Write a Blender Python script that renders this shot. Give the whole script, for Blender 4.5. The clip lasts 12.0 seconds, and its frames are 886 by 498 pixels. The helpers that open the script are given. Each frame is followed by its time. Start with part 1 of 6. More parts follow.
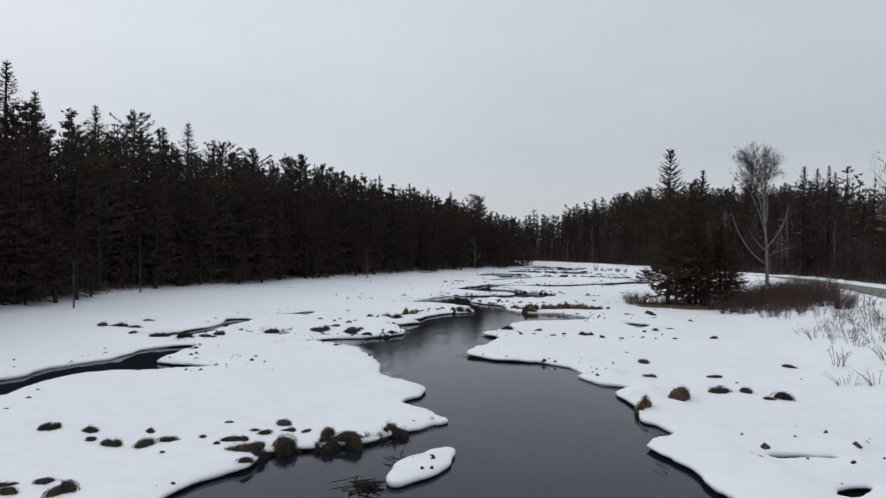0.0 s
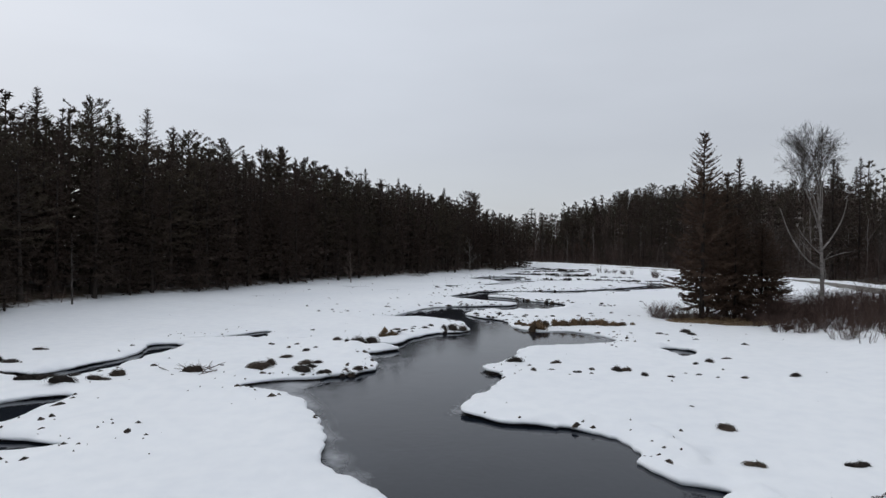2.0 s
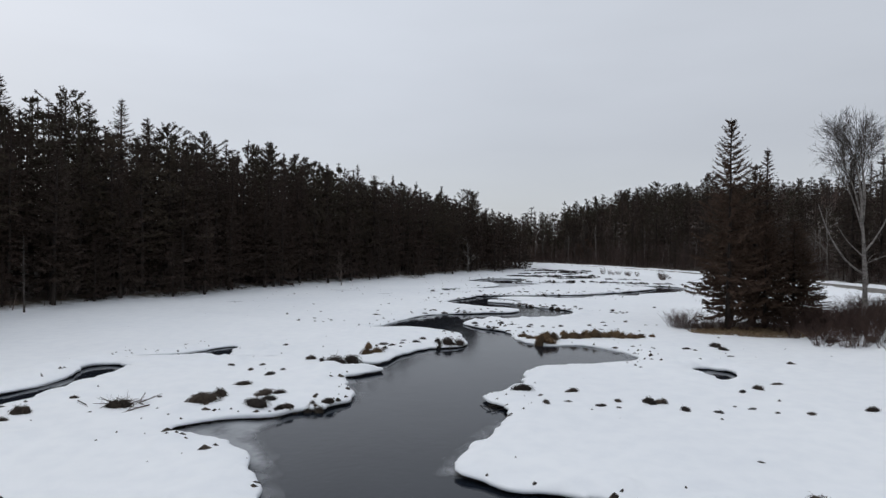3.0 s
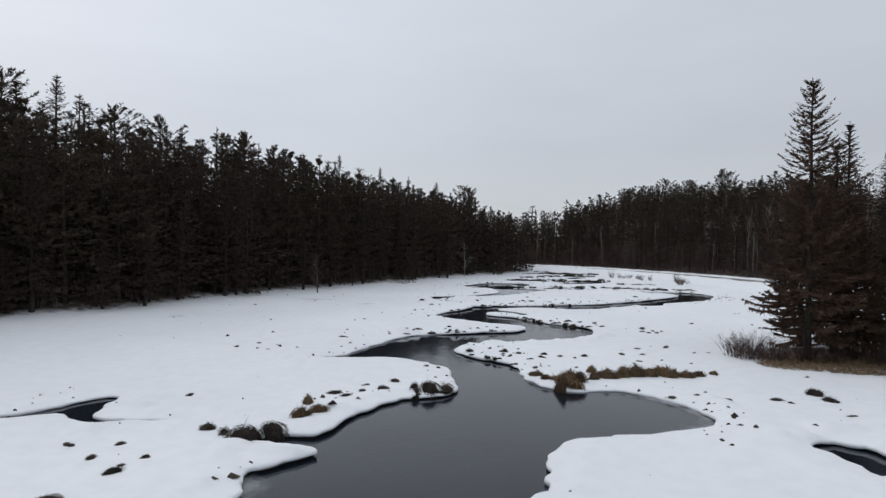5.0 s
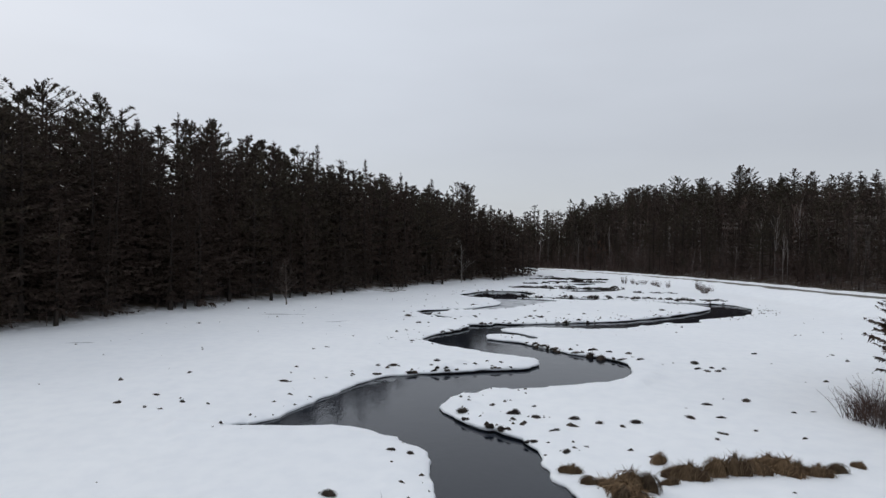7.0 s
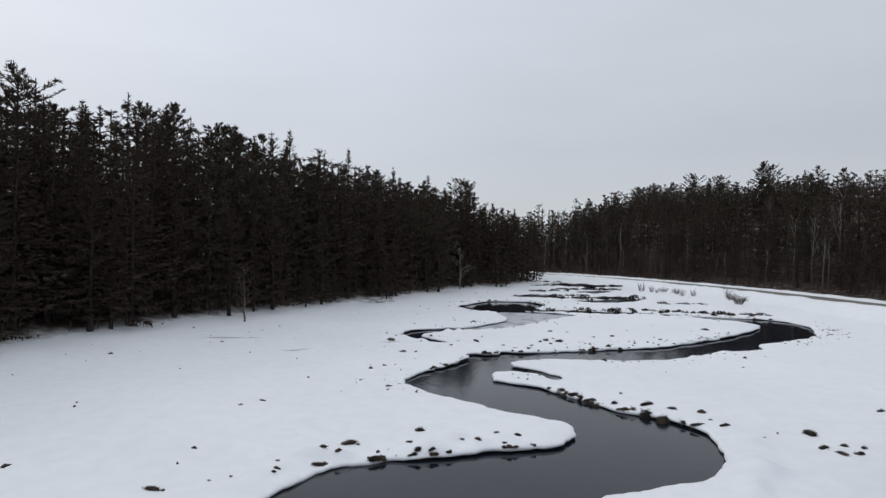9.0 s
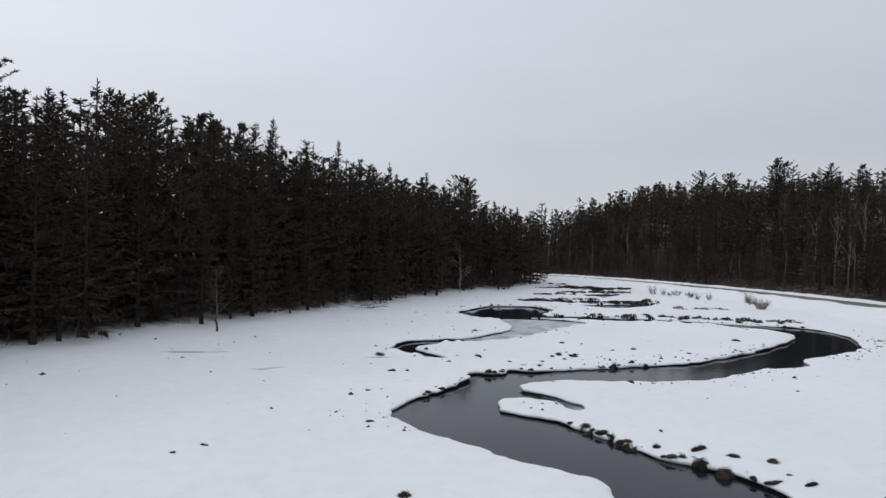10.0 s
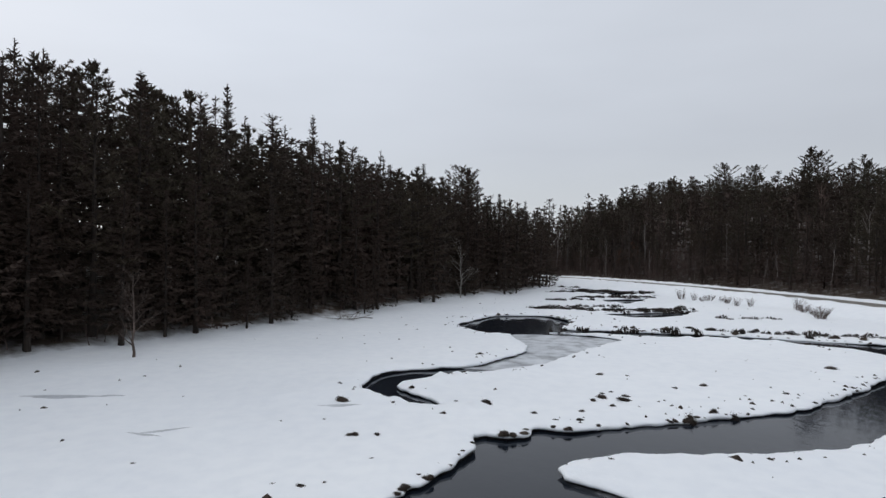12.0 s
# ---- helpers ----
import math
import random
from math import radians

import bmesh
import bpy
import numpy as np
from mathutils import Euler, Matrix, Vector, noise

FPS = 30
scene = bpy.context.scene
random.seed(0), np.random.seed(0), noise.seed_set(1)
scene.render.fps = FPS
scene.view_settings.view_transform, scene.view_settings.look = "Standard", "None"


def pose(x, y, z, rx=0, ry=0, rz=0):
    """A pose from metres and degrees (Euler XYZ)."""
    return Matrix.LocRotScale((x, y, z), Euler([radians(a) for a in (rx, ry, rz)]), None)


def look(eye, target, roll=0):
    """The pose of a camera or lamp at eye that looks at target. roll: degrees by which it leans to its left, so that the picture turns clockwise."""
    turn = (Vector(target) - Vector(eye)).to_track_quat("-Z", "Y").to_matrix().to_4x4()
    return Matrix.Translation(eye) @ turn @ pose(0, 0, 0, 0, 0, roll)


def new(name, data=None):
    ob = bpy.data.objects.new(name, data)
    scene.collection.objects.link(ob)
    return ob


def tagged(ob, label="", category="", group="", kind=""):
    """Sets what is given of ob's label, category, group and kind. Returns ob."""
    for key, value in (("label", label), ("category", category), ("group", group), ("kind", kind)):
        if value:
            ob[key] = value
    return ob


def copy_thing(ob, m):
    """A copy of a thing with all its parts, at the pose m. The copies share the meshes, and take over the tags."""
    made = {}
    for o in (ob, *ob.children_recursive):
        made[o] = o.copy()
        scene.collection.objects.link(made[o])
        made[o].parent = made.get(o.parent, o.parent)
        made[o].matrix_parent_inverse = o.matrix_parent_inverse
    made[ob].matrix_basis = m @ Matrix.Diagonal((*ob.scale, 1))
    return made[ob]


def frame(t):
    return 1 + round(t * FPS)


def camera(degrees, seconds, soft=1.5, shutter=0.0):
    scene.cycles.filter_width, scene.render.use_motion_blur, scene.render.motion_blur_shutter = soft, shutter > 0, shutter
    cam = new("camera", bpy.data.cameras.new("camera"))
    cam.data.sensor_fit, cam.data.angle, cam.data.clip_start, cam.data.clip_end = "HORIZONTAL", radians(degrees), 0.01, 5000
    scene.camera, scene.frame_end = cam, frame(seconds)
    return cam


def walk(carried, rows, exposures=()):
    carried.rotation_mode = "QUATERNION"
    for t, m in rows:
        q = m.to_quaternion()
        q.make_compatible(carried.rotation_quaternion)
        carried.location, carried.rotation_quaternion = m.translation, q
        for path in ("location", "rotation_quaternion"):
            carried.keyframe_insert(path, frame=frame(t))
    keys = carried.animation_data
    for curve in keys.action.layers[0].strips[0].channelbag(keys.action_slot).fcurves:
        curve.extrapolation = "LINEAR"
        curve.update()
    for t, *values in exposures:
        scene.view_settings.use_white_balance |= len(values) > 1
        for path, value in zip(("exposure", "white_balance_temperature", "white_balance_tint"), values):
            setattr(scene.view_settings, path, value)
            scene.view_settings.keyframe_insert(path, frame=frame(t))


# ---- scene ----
cam = camera(73.7, 12.0, 1.45)
PATH = [
    (0.0, -0.041, -2.294, 6.104, 0.283, -0.356, 0.896),
    (0.5, 0.063, 0.138, 6.147, 0.115, -0.385, 0.883),
    (1.0, 0.151, 2.764, 6.232, -0.028, -0.408, 0.869),
    (1.5, 0.248, 5.527, 6.324, -0.147, -0.425, 0.856),
    (2.0, 0.368, 8.381, 6.404, -0.247, -0.437, 0.844),
    (2.5, 0.519, 11.294, 6.467, -0.331, -0.443, 0.836),
    (3.0, 0.701, 14.245, 6.510, -0.400, -0.445, 0.832),
    (3.5, 0.911, 17.218, 6.541, -0.458, -0.443, 0.833),
    (4.0, 1.142, 20.205, 6.566, -0.507, -0.437, 0.840),
    (4.5, 1.387, 23.202, 6.594, -0.547, -0.427, 0.852),
    (5.0, 1.636, 26.208, 6.634, -0.582, -0.415, 0.870),
    (5.5, 1.883, 29.221, 6.688, -0.611, -0.400, 0.893),
    (6.0, 2.121, 32.244, 6.761, -0.636, -0.383, 0.920),
    (6.5, 2.344, 35.275, 6.850, -0.658, -0.364, 0.951),
    (7.0, 2.549, 38.315, 6.951, -0.677, -0.344, 0.985),
    (7.5, 2.736, 41.362, 7.056, -0.693, -0.324, 1.020),
    (8.0, 2.906, 44.415, 7.154, -0.706, -0.304, 1.055),
    (8.5, 3.062, 47.472, 7.234, -0.715, -0.284, 1.087),
    (9.0, 3.209, 50.529, 7.286, -0.721, -0.265, 1.114),
    (9.5, 3.350, 53.584, 7.300, -0.721, -0.247, 1.135),
    (10.0, 3.492, 56.637, 7.273, -0.714, -0.232, 1.145),
    (10.5, 3.637, 59.690, 7.211, -0.700, -0.219, 1.142),
    (11.0, 3.787, 62.749, 7.127, -0.676, -0.210, 1.123),
    (11.5, 3.940, 65.827, 7.052, -0.640, -0.205, 1.084),
    (12.0, 4.086, 68.943, 7.035, -0.589, -0.203, 1.021),
]
walk(cam, [(t, look((x, y, z), (x - math.sin(radians(yaw)) * 10, y + math.cos(radians(yaw)) * 10, z + math.tan(radians(pitch)) * 10), roll)) for t, x, y, z, yaw, pitch, roll in PATH], [(0.0, -0.03), (6.0, 0.0), (10.0, 0.02), (12.0, 0.05)])

# ---- light and sky ----
world = bpy.data.worlds.new("overcast_sky")
scene.world = world
world.use_nodes = True
wt = world.node_tree
wt.nodes.clear()


def wnode(kind, **kw):
    n = wt.nodes.new(kind)
    for k, v in kw.items():
        n.inputs[k].default_value = v
    return n


w_out = wt.nodes.new("ShaderNodeOutputWorld")
w_bg = wnode("ShaderNodeBackground", Strength=1.0)
w_sky = wt.nodes.new("ShaderNodeTexSky")
w_sky.sky_type = "NISHITA"
w_sky.sun_disc = False
w_sky.sun_elevation = radians(32)
w_sky.sun_rotation = radians(-48)
w_dim = wt.nodes.new("ShaderNodeVectorMath")
w_dim.operation = "SCALE"
w_dim.inputs["Scale"].default_value = 0.10
w_co = wt.nodes.new("ShaderNodeTexCoord")
w_sep = wt.nodes.new("ShaderNodeSeparateXYZ")
wt.links.new(w_co.outputs["Generated"], w_sep.inputs[0])
# cloud deck: brighter towards the zenith and towards the hidden sun
w_up = wt.nodes.new("ShaderNodeMapRange")
w_up.inputs["From Min"].default_value = 0.0
w_up.inputs["From Max"].default_value = 1.0
w_up.inputs["To Min"].default_value = 0.0
w_up.inputs["To Max"].default_value = 1.0
wt.links.new(w_sep.outputs["Z"], w_up.inputs["Value"])
w_ramp = wt.nodes.new("ShaderNodeValToRGB")
w_ramp.color_ramp.elements[0].position = 0.0
w_ramp.color_ramp.elements[0].color = (0.63, 0.66, 0.70, 1)
w_ramp.color_ramp.elements[1].position = 1.0
w_ramp.color_ramp.elements[1].color = (0.86, 0.88, 0.92, 1)
e = w_ramp.color_ramp.elements.new(0.16)
e.color = (0.60, 0.63, 0.69, 1)
e = w_ramp.color_ramp.elements.new(0.40)
e.color = (0.70, 0.74, 0.81, 1)
wt.links.new(w_up.outputs[0], w_ramp.inputs[0])
w_dot = wt.nodes.new("ShaderNodeVectorMath")
w_dot.operation = "DOT_PRODUCT"
w_dot.inputs[1].default_value = (-0.63, 0.57, 0.53)
wt.links.new(w_co.outputs["Generated"], w_dot.inputs[0])
w_glow = wt.nodes.new("ShaderNodeMapRange")
w_glow.interpolation_type = "SMOOTHSTEP"
w_glow.inputs["From Min"].default_value = 0.45
w_glow.inputs["From Max"].default_value = 1.0
w_glow.inputs["To Min"].default_value = 0.92
w_glow.inputs["To Max"].default_value = 1.08
wt.links.new(w_dot.outputs["Value"], w_glow.inputs["Value"])
w_map = wt.nodes.new("ShaderNodeMapping")
w_map.inputs["Scale"].default_value = (1.0, 1.0, 4.0)
wt.links.new(w_co.outputs["Generated"], w_map.inputs[0])
w_noise = wnode("ShaderNodeTexNoise", Scale=2.2, Detail=4.0, Roughness=0.45)
wt.links.new(w_map.outputs[0], w_noise.inputs["Vector"])
w_cl = wt.nodes.new("ShaderNodeMapRange")
w_cl.inputs["From Min"].default_value = 0.3
w_cl.inputs["From Max"].default_value = 0.7
w_cl.inputs["To Min"].default_value = 0.955
w_cl.inputs["To Max"].default_value = 1.045
wt.links.new(w_noise.outputs["Fac"], w_cl.inputs["Value"])
w_m1 = wt.nodes.new("ShaderNodeMath")
w_m1.operation = "MULTIPLY"
wt.links.new(w_glow.outputs[0], w_m1.inputs[0])
wt.links.new(w_cl.outputs[0], w_m1.inputs[1])
w_sc = wt.nodes.new("ShaderNodeVectorMath")
w_sc.operation = "SCALE"
wt.links.new(w_ramp.outputs[0], w_sc.inputs[0])
wt.links.new(w_m1.outputs[0], w_sc.inputs["Scale"])
w_mix = wt.nodes.new("ShaderNodeMix")
w_mix.data_type = "RGBA"
w_mix.inputs["Factor"].default_value = 0.90
wt.links.new(w_sky.outputs[0], w_dim.inputs[0])
wt.links.new(w_dim.outputs[0], w_mix.inputs["A"])
wt.links.new(w_sc.outputs[0], w_mix.inputs["B"])
wt.links.new(w_mix.outputs["Result"], w_bg.inputs["Color"])
wt.links.new(w_bg.outputs[0], w_out.inputs["Surface"])

sun_data = bpy.data.lights.new("sun", "SUN")
sun_data.energy = 0.5
sun_data.angle = radians(25)
sun_data.color = (1.0, 0.96, 0.90)
sun = new("sun", sun_data)
sun.matrix_world = look((-63, 57, 53), (0, 0, 0))

# ---- materials ----


def material(name, rough=0.8, spec=0.3):
    m = bpy.data.materials.new(name)
    m.use_nodes = True
    nt = m.node_tree
    b = nt.nodes["Principled BSDF"]
    b.inputs["Roughness"].default_value = rough
    b.inputs["Specular IOR Level"].default_value = spec
    return m, nt, b


def noise_node(nt, scale, detail=4.0, rough=0.55, stretch=None):
    co = nt.nodes.new("ShaderNodeNewGeometry")
    n = nt.nodes.new("ShaderNodeTexNoise")
    n.inputs["Scale"].default_value = scale
    n.inputs["Detail"].default_value = detail
    n.inputs["Roughness"].default_value = rough
    if stretch:
        mp = nt.nodes.new("ShaderNodeMapping")
        mp.inputs["Scale"].default_value = stretch
        nt.links.new(co.outputs["Position"], mp.inputs[0])
        nt.links.new(mp.outputs[0], n.inputs["Vector"])
    else:
        nt.links.new(co.outputs["Position"], n.inputs["Vector"])
    return n


def ramp(nt, fac, stops):
    r = nt.nodes.new("ShaderNodeValToRGB")
    els = r.color_ramp.elements
    while len(els) < len(stops):
        els.new(0.5)
    for el, (p, c) in zip(els, stops):
        el.position = p
        el.color = (*c, 1)
    nt.links.new(fac, r.inputs[0])
    return r


def mix(nt, fac, a, b, mode="MIX"):
    n = nt.nodes.new("ShaderNodeMix")
    n.data_type = "RGBA"
    n.blend_type = mode
    for key, v in (("Factor", fac), ("A", a), ("B", b)):
        if isinstance(v, (int, float)):
            n.inputs[key].default_value = v
        elif isinstance(v, tuple):
            n.inputs[key].default_value = (*v, 1)
        else:
            nt.links.new(v, n.inputs[key])
    return n.outputs["Result"]


def bump(nt, b, height, strength, distance):
    n = nt.nodes.new("ShaderNodeBump")
    n.inputs["Strength"].default_value = strength
    n.inputs["Distance"].default_value = distance
    nt.links.new(height, n.inputs["Height"])
    nt.links.new(n.outputs[0], b.inputs["Normal"])
    return n


def add(nt, a, b, k):
    n = nt.nodes.new("ShaderNodeMath")
    n.operation = "MULTIPLY_ADD"
    nt.links.new(b, n.inputs[0])
    n.inputs[1].default_value = k
    nt.links.new(a, n.inputs[2])
    return n.outputs[0]


# snow with faint old crust; where the woods stand, brown for needle litter and painted shade
SNOW, nt, b = material("snow", 0.62, 0.25)
n_big = noise_node(nt, 0.09, 3)
n_mid = noise_node(nt, 1.3, 5)
n_fin = noise_node(nt, 14, 4)
c = ramp(nt, n_big.outputs["Fac"], [(0.3, (0.825, 0.857, 0.895)), (0.7, (0.878, 0.907, 0.935))]).outputs[0]
c2 = ramp(nt, n_mid.outputs["Fac"], [(0.35, (0.955, 0.96, 0.97)), (0.6, (1, 1, 1))]).outputs[0]
c = mix(nt, 1.0, c, c2, "MULTIPLY")
# dark brown by mask: needle litter, and the woods' shade put into the colour
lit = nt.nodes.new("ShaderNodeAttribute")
lit.attribute_name = "litter_shade"
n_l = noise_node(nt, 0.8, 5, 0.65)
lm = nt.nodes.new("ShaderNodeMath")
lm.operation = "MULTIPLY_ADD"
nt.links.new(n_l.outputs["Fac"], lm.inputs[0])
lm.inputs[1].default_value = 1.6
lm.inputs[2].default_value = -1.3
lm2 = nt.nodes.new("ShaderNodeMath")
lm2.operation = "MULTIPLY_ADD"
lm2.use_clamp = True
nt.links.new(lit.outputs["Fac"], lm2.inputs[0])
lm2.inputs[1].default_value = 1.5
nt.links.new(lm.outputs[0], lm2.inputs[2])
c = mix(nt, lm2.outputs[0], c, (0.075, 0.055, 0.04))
nt.links.new(c, b.inputs["Base Color"])
bump(nt, b, add(nt, n_mid.outputs["Fac"], n_fin.outputs["Fac"], 0.16), 0.35, 0.09)

EARTH, nt, b = material("wet_bank_earth", 0.55, 0.4)
n1 = noise_node(nt, 7, 5, 0.65)
nt.links.new(ramp(nt, n1.outputs["Fac"], [(0.3, (0.012, 0.010, 0.009)), (0.7, (0.045, 0.034, 0.025))]).outputs[0], b.inputs["Base Color"])
bump(nt, b, n1.outputs["Fac"], 0.8, 0.06)

WATER, nt, b = material("dark_river_water", 0.05, 0.5)
b.inputs["IOR"].default_value = 1.333
n1 = noise_node(nt, 0.35, 3)
nt.links.new(ramp(nt, n1.outputs["Fac"], [(0.3, (0.008, 0.011, 0.017)), (0.7, (0.013, 0.017, 0.024))]).outputs[0], b.inputs["Base Color"])
n2 = noise_node(nt, 2.2, 3, 0.5, (1.0, 0.45, 1.0))
n3 = noise_node(nt, 0.22, 2, 0.5)
n4 = noise_node(nt, 7.5, 2, 0.5, (1.0, 0.6, 1.0))
bump(nt, b, add(nt, add(nt, n2.outputs["Fac"], n3.outputs["Fac"], 1.5), n4.outputs["Fac"], 0.7), 0.14, 0.05)

def ice_material(name, low, high):
    m, nt, b = material(name, 0.3, 0.4)
    n1 = noise_node(nt, 0.8, 5, 0.6)
    n2 = noise_node(nt, 5.0, 4, 0.6)
    c = ramp(nt, n1.outputs["Fac"], [(0.3, low), (0.7, high)]).outputs[0]
    nt.links.new(c, b.inputs["Base Color"])
    cov = nt.nodes.new("ShaderNodeAttribute")
    cov.attribute_name = "cover"
    al = nt.nodes.new("ShaderNodeMath")
    al.operation = "MULTIPLY_ADD"
    al.use_clamp = True
    nt.links.new(cov.outputs["Fac"], al.inputs[0])
    al.inputs[1].default_value = 1.15
    al2 = nt.nodes.new("ShaderNodeMath")
    al2.operation = "MULTIPLY_ADD"
    nt.links.new(n1.outputs["Fac"], al2.inputs[0])
    al2.inputs[1].default_value = 1.6
    al2.inputs[2].default_value = -0.95
    nt.links.new(al2.outputs[0], al.inputs[2])
    nt.links.new(al.outputs[0], b.inputs["Alpha"])
    bump(nt, b, n2.outputs["Fac"], 0.25, 0.02)
    return m


ICE = ice_material("thin_grey_ice", (0.13, 0.14, 0.155), (0.32, 0.335, 0.36))
SNOWY_ICE = ice_material("snow_dusted_ice", (0.34, 0.36, 0.39), (0.66, 0.69, 0.73))

ROAD, nt, b = material("wet_gritty_asphalt", 0.6, 0.4)
n1 = noise_node(nt, 0.6, 4)
n2 = noise_node(nt, 30, 3)
c = ramp(nt, n1.outputs["Fac"], [(0.3, (0.11, 0.10, 0.09)), (0.7, (0.19, 0.175, 0.155))]).outputs[0]
nt.links.new(mix(nt, 0.25, c, n2.outputs["Color"], "OVERLAY"), b.inputs["Base Color"])
bump(nt, b, n2.outputs["Fac"], 0.4, 0.02)


def needle_material(name, dark, mid, warm):
    m, nt, b = material(name, 0.75, 0.2)
    oi = nt.nodes.new("ShaderNodeObjectInfo")
    g = nt.nodes.new("ShaderNodeNewGeometry")
    n1 = noise_node(nt, 0.45, 3)
    c = ramp(nt, n1.outputs["Fac"], [(0.3, dark), (0.7, mid)]).outputs[0]
    c = mix(nt, 0.5, c, ramp(nt, g.outputs["Random Per Island"], [(0.0, dark), (1.0, mid)]).outputs[0])
    r = nt.nodes.new("ShaderNodeMath")
    r.operation = "MULTIPLY"
    nt.links.new(oi.outputs["Random"], r.inputs[0])
    r.inputs[1].default_value = 0.55
    c = mix(nt, r.outputs[0], c, warm)
    nt.links.new(c, b.inputs["Base Color"])
    return m


SPRUCE = needle_material("spruce_needles", (0.031, 0.022, 0.018), (0.056, 0.042, 0.032), (0.060, 0.037, 0.030))
BROWNED = needle_material("browned_spruce_needles", (0.038, 0.026, 0.019), (0.082, 0.058, 0.041), (0.098, 0.058, 0.041))
PINE = needle_material("pine_needles", (0.030, 0.024, 0.018), (0.062, 0.055, 0.036), (0.070, 0.045, 0.034))


def bark_material(name, dark, light, scale, stretch):
    m, nt, b = material(name, 0.85, 0.2)
    n1 = noise_node(nt, scale, 5, 0.6, stretch)
    nt.links.new(ramp(nt, n1.outputs["Fac"], [(0.35, dark), (0.65, light)]).outputs[0], b.inputs["Base Color"])
    bump(nt, b, n1.outputs["Fac"], 0.5, 0.03)
    return m


BARK = bark_material("conifer_bark", (0.020, 0.016, 0.014), (0.048, 0.038, 0.032), 5, (1, 1, 0.25))
PALE = bark_material("pale_birch_bark", (0.11, 0.098, 0.09), (0.31, 0.285, 0.265), 4, (1, 1, 1.6))
WHITEBARK = bark_material("white_birch_bark", (0.12, 0.105, 0.098), (0.34, 0.31, 0.29), 4, (1, 1, 2.2))
GREYBARK = bark_material("grey_aspen_bark", (0.036, 0.031, 0.028), (0.10, 0.088, 0.080), 4, (1, 1, 0.6))
TWIG = bark_material("bare_twigs", (0.06, 0.046, 0.04), (0.14, 0.11, 0.095), 3, (1, 1, 1))
ALDER = bark_material("alder_stems", (0.045, 0.030, 0.026), (0.11, 0.072, 0.060), 4, (1, 1, 0.4))
WOODTWIG = bark_material("brown_woods", (0.058, 0.041, 0.036), (0.135, 0.097, 0.085), 0.35, (1, 1, 1))
WETWOOD = bark_material("wet_dark_wood", (0.012, 0.010, 0.009), (0.045, 0.036, 0.030), 6, (1, 1, 0.4))
DEAD = bark_material("weathered_dead_wood", (0.13, 0.12, 0.11), (0.32, 0.30, 0.28), 6, (1, 1, 0.3))


def sedge_material(name, a, b_, c_):
    m, nt, b = material(name, 0.85, 0.15)
    oi = nt.nodes.new("ShaderNodeObjectInfo")
    g = nt.nodes.new("ShaderNodeNewGeometry")
    c = ramp(nt, g.outputs["Random Per Island"], [(0.0, a), (0.55, b_), (1.0, c_)]).outputs[0]
    k = ramp(nt, oi.outputs["Random"], [(0.0, (0.38, 0.38, 0.39)), (1.0, (0.95, 0.87, 0.78))]).outputs[0]
    nt.links.new(mix(nt, 1.0, c, k, "MULTIPLY"), b.inputs["Base Color"])
    return m


SEDGE = sedge_material("dry_sedge", (0.027, 0.023, 0.021), (0.064, 0.054, 0.047), (0.125, 0.106, 0.09))
TAWNY_SEDGE = sedge_material("tawny_sedge", (0.085, 0.058, 0.036), (0.19, 0.135, 0.085), (0.30, 0.225, 0.145))
STRAW, nt, b = material("straw_grass", 0.85, 0.15)
g_ = nt.nodes.new("ShaderNodeNewGeometry")
nt.links.new(ramp(nt, g_.outputs["Random Per Island"], [(0.0, (0.10, 0.065, 0.038)), (0.55, (0.21, 0.145, 0.085)), (1.0, (0.32, 0.24, 0.15))]).outputs[0], b.inputs["Base Color"])

# ---- plan: shores, woods' edge, road ----
SHORE_LEFT_NEAR = [(-9, -60), (-8.4, -10), (-8, 5), (-7, 11.8), (-6.3, 13.1), (-5.3, 14.1), (-5.2, 15.1), (-3.7, 15.7), (-2.7, 16.3), (-1.6, 17.3), (-0.1, 18.6), (-0.3, 19.4),
    (-1.5, 20.7), (-1.7, 21.4), (-0.7, 22.9), (-1.3, 23.9), (-2.9, 25.3), (-3.5, 28.5), (-4.8, 31.8), (-6.2, 33.4), (-8.2, 34.4), (-8.4, 35.6), (-6, 36.5), (-5.1, 37.1),
    (-3.5, 38.4), (-2.9, 39.9), (-3.5, 41.6), (-3.7, 43.5), (-2.1, 45.2), (-3.5, 45.8), (-5.0, 46.2), (-3.6, 46.7), (-2.5, 46.9), (-1.6, 49.0), (-0.7, 51.0), (0.7, 52.3), (2.3, 53.0), (2.7, 53.9),
    (2.4, 57.5), (1.9, 59.0), (0.9, 60.1), (-0.2, 60.9), (-1.6, 61.2), (-3.6, 61.15), (-6.4, 61.2)]
SHORE_LEFT_FAR = [(-4.6, 61.75), (-3.6, 62.9), (-2.8, 65.4), (-1.3, 68.5), (-0.5, 69.9), (1.0, 70.7), (3.1, 71.2), (5.2, 71.9), (6.9, 72.3), (8.3, 73.0), (9, 74.2), (8.6, 75.4), (6.6, 76.8), (5.2, 78.2), (3, 80.2),
    (1.6, 82.7), (2.4, 85), (4, 87.3), (5.5, 89.6), (5.6, 91.3), (7.6, 91.3), (8, 92.4), (9.4, 92), (14.5, 93.7), (20.3, 95.5), (23.7, 97.7), (28.7, 101.5), (34.7, 107.4), (35.8, 110.5),
    (34.5, 113.8), (28.2, 116.4), (22, 117.6), (15, 118.8), (10.1, 117.6), (8, 118.2), (6.1, 123.3)]
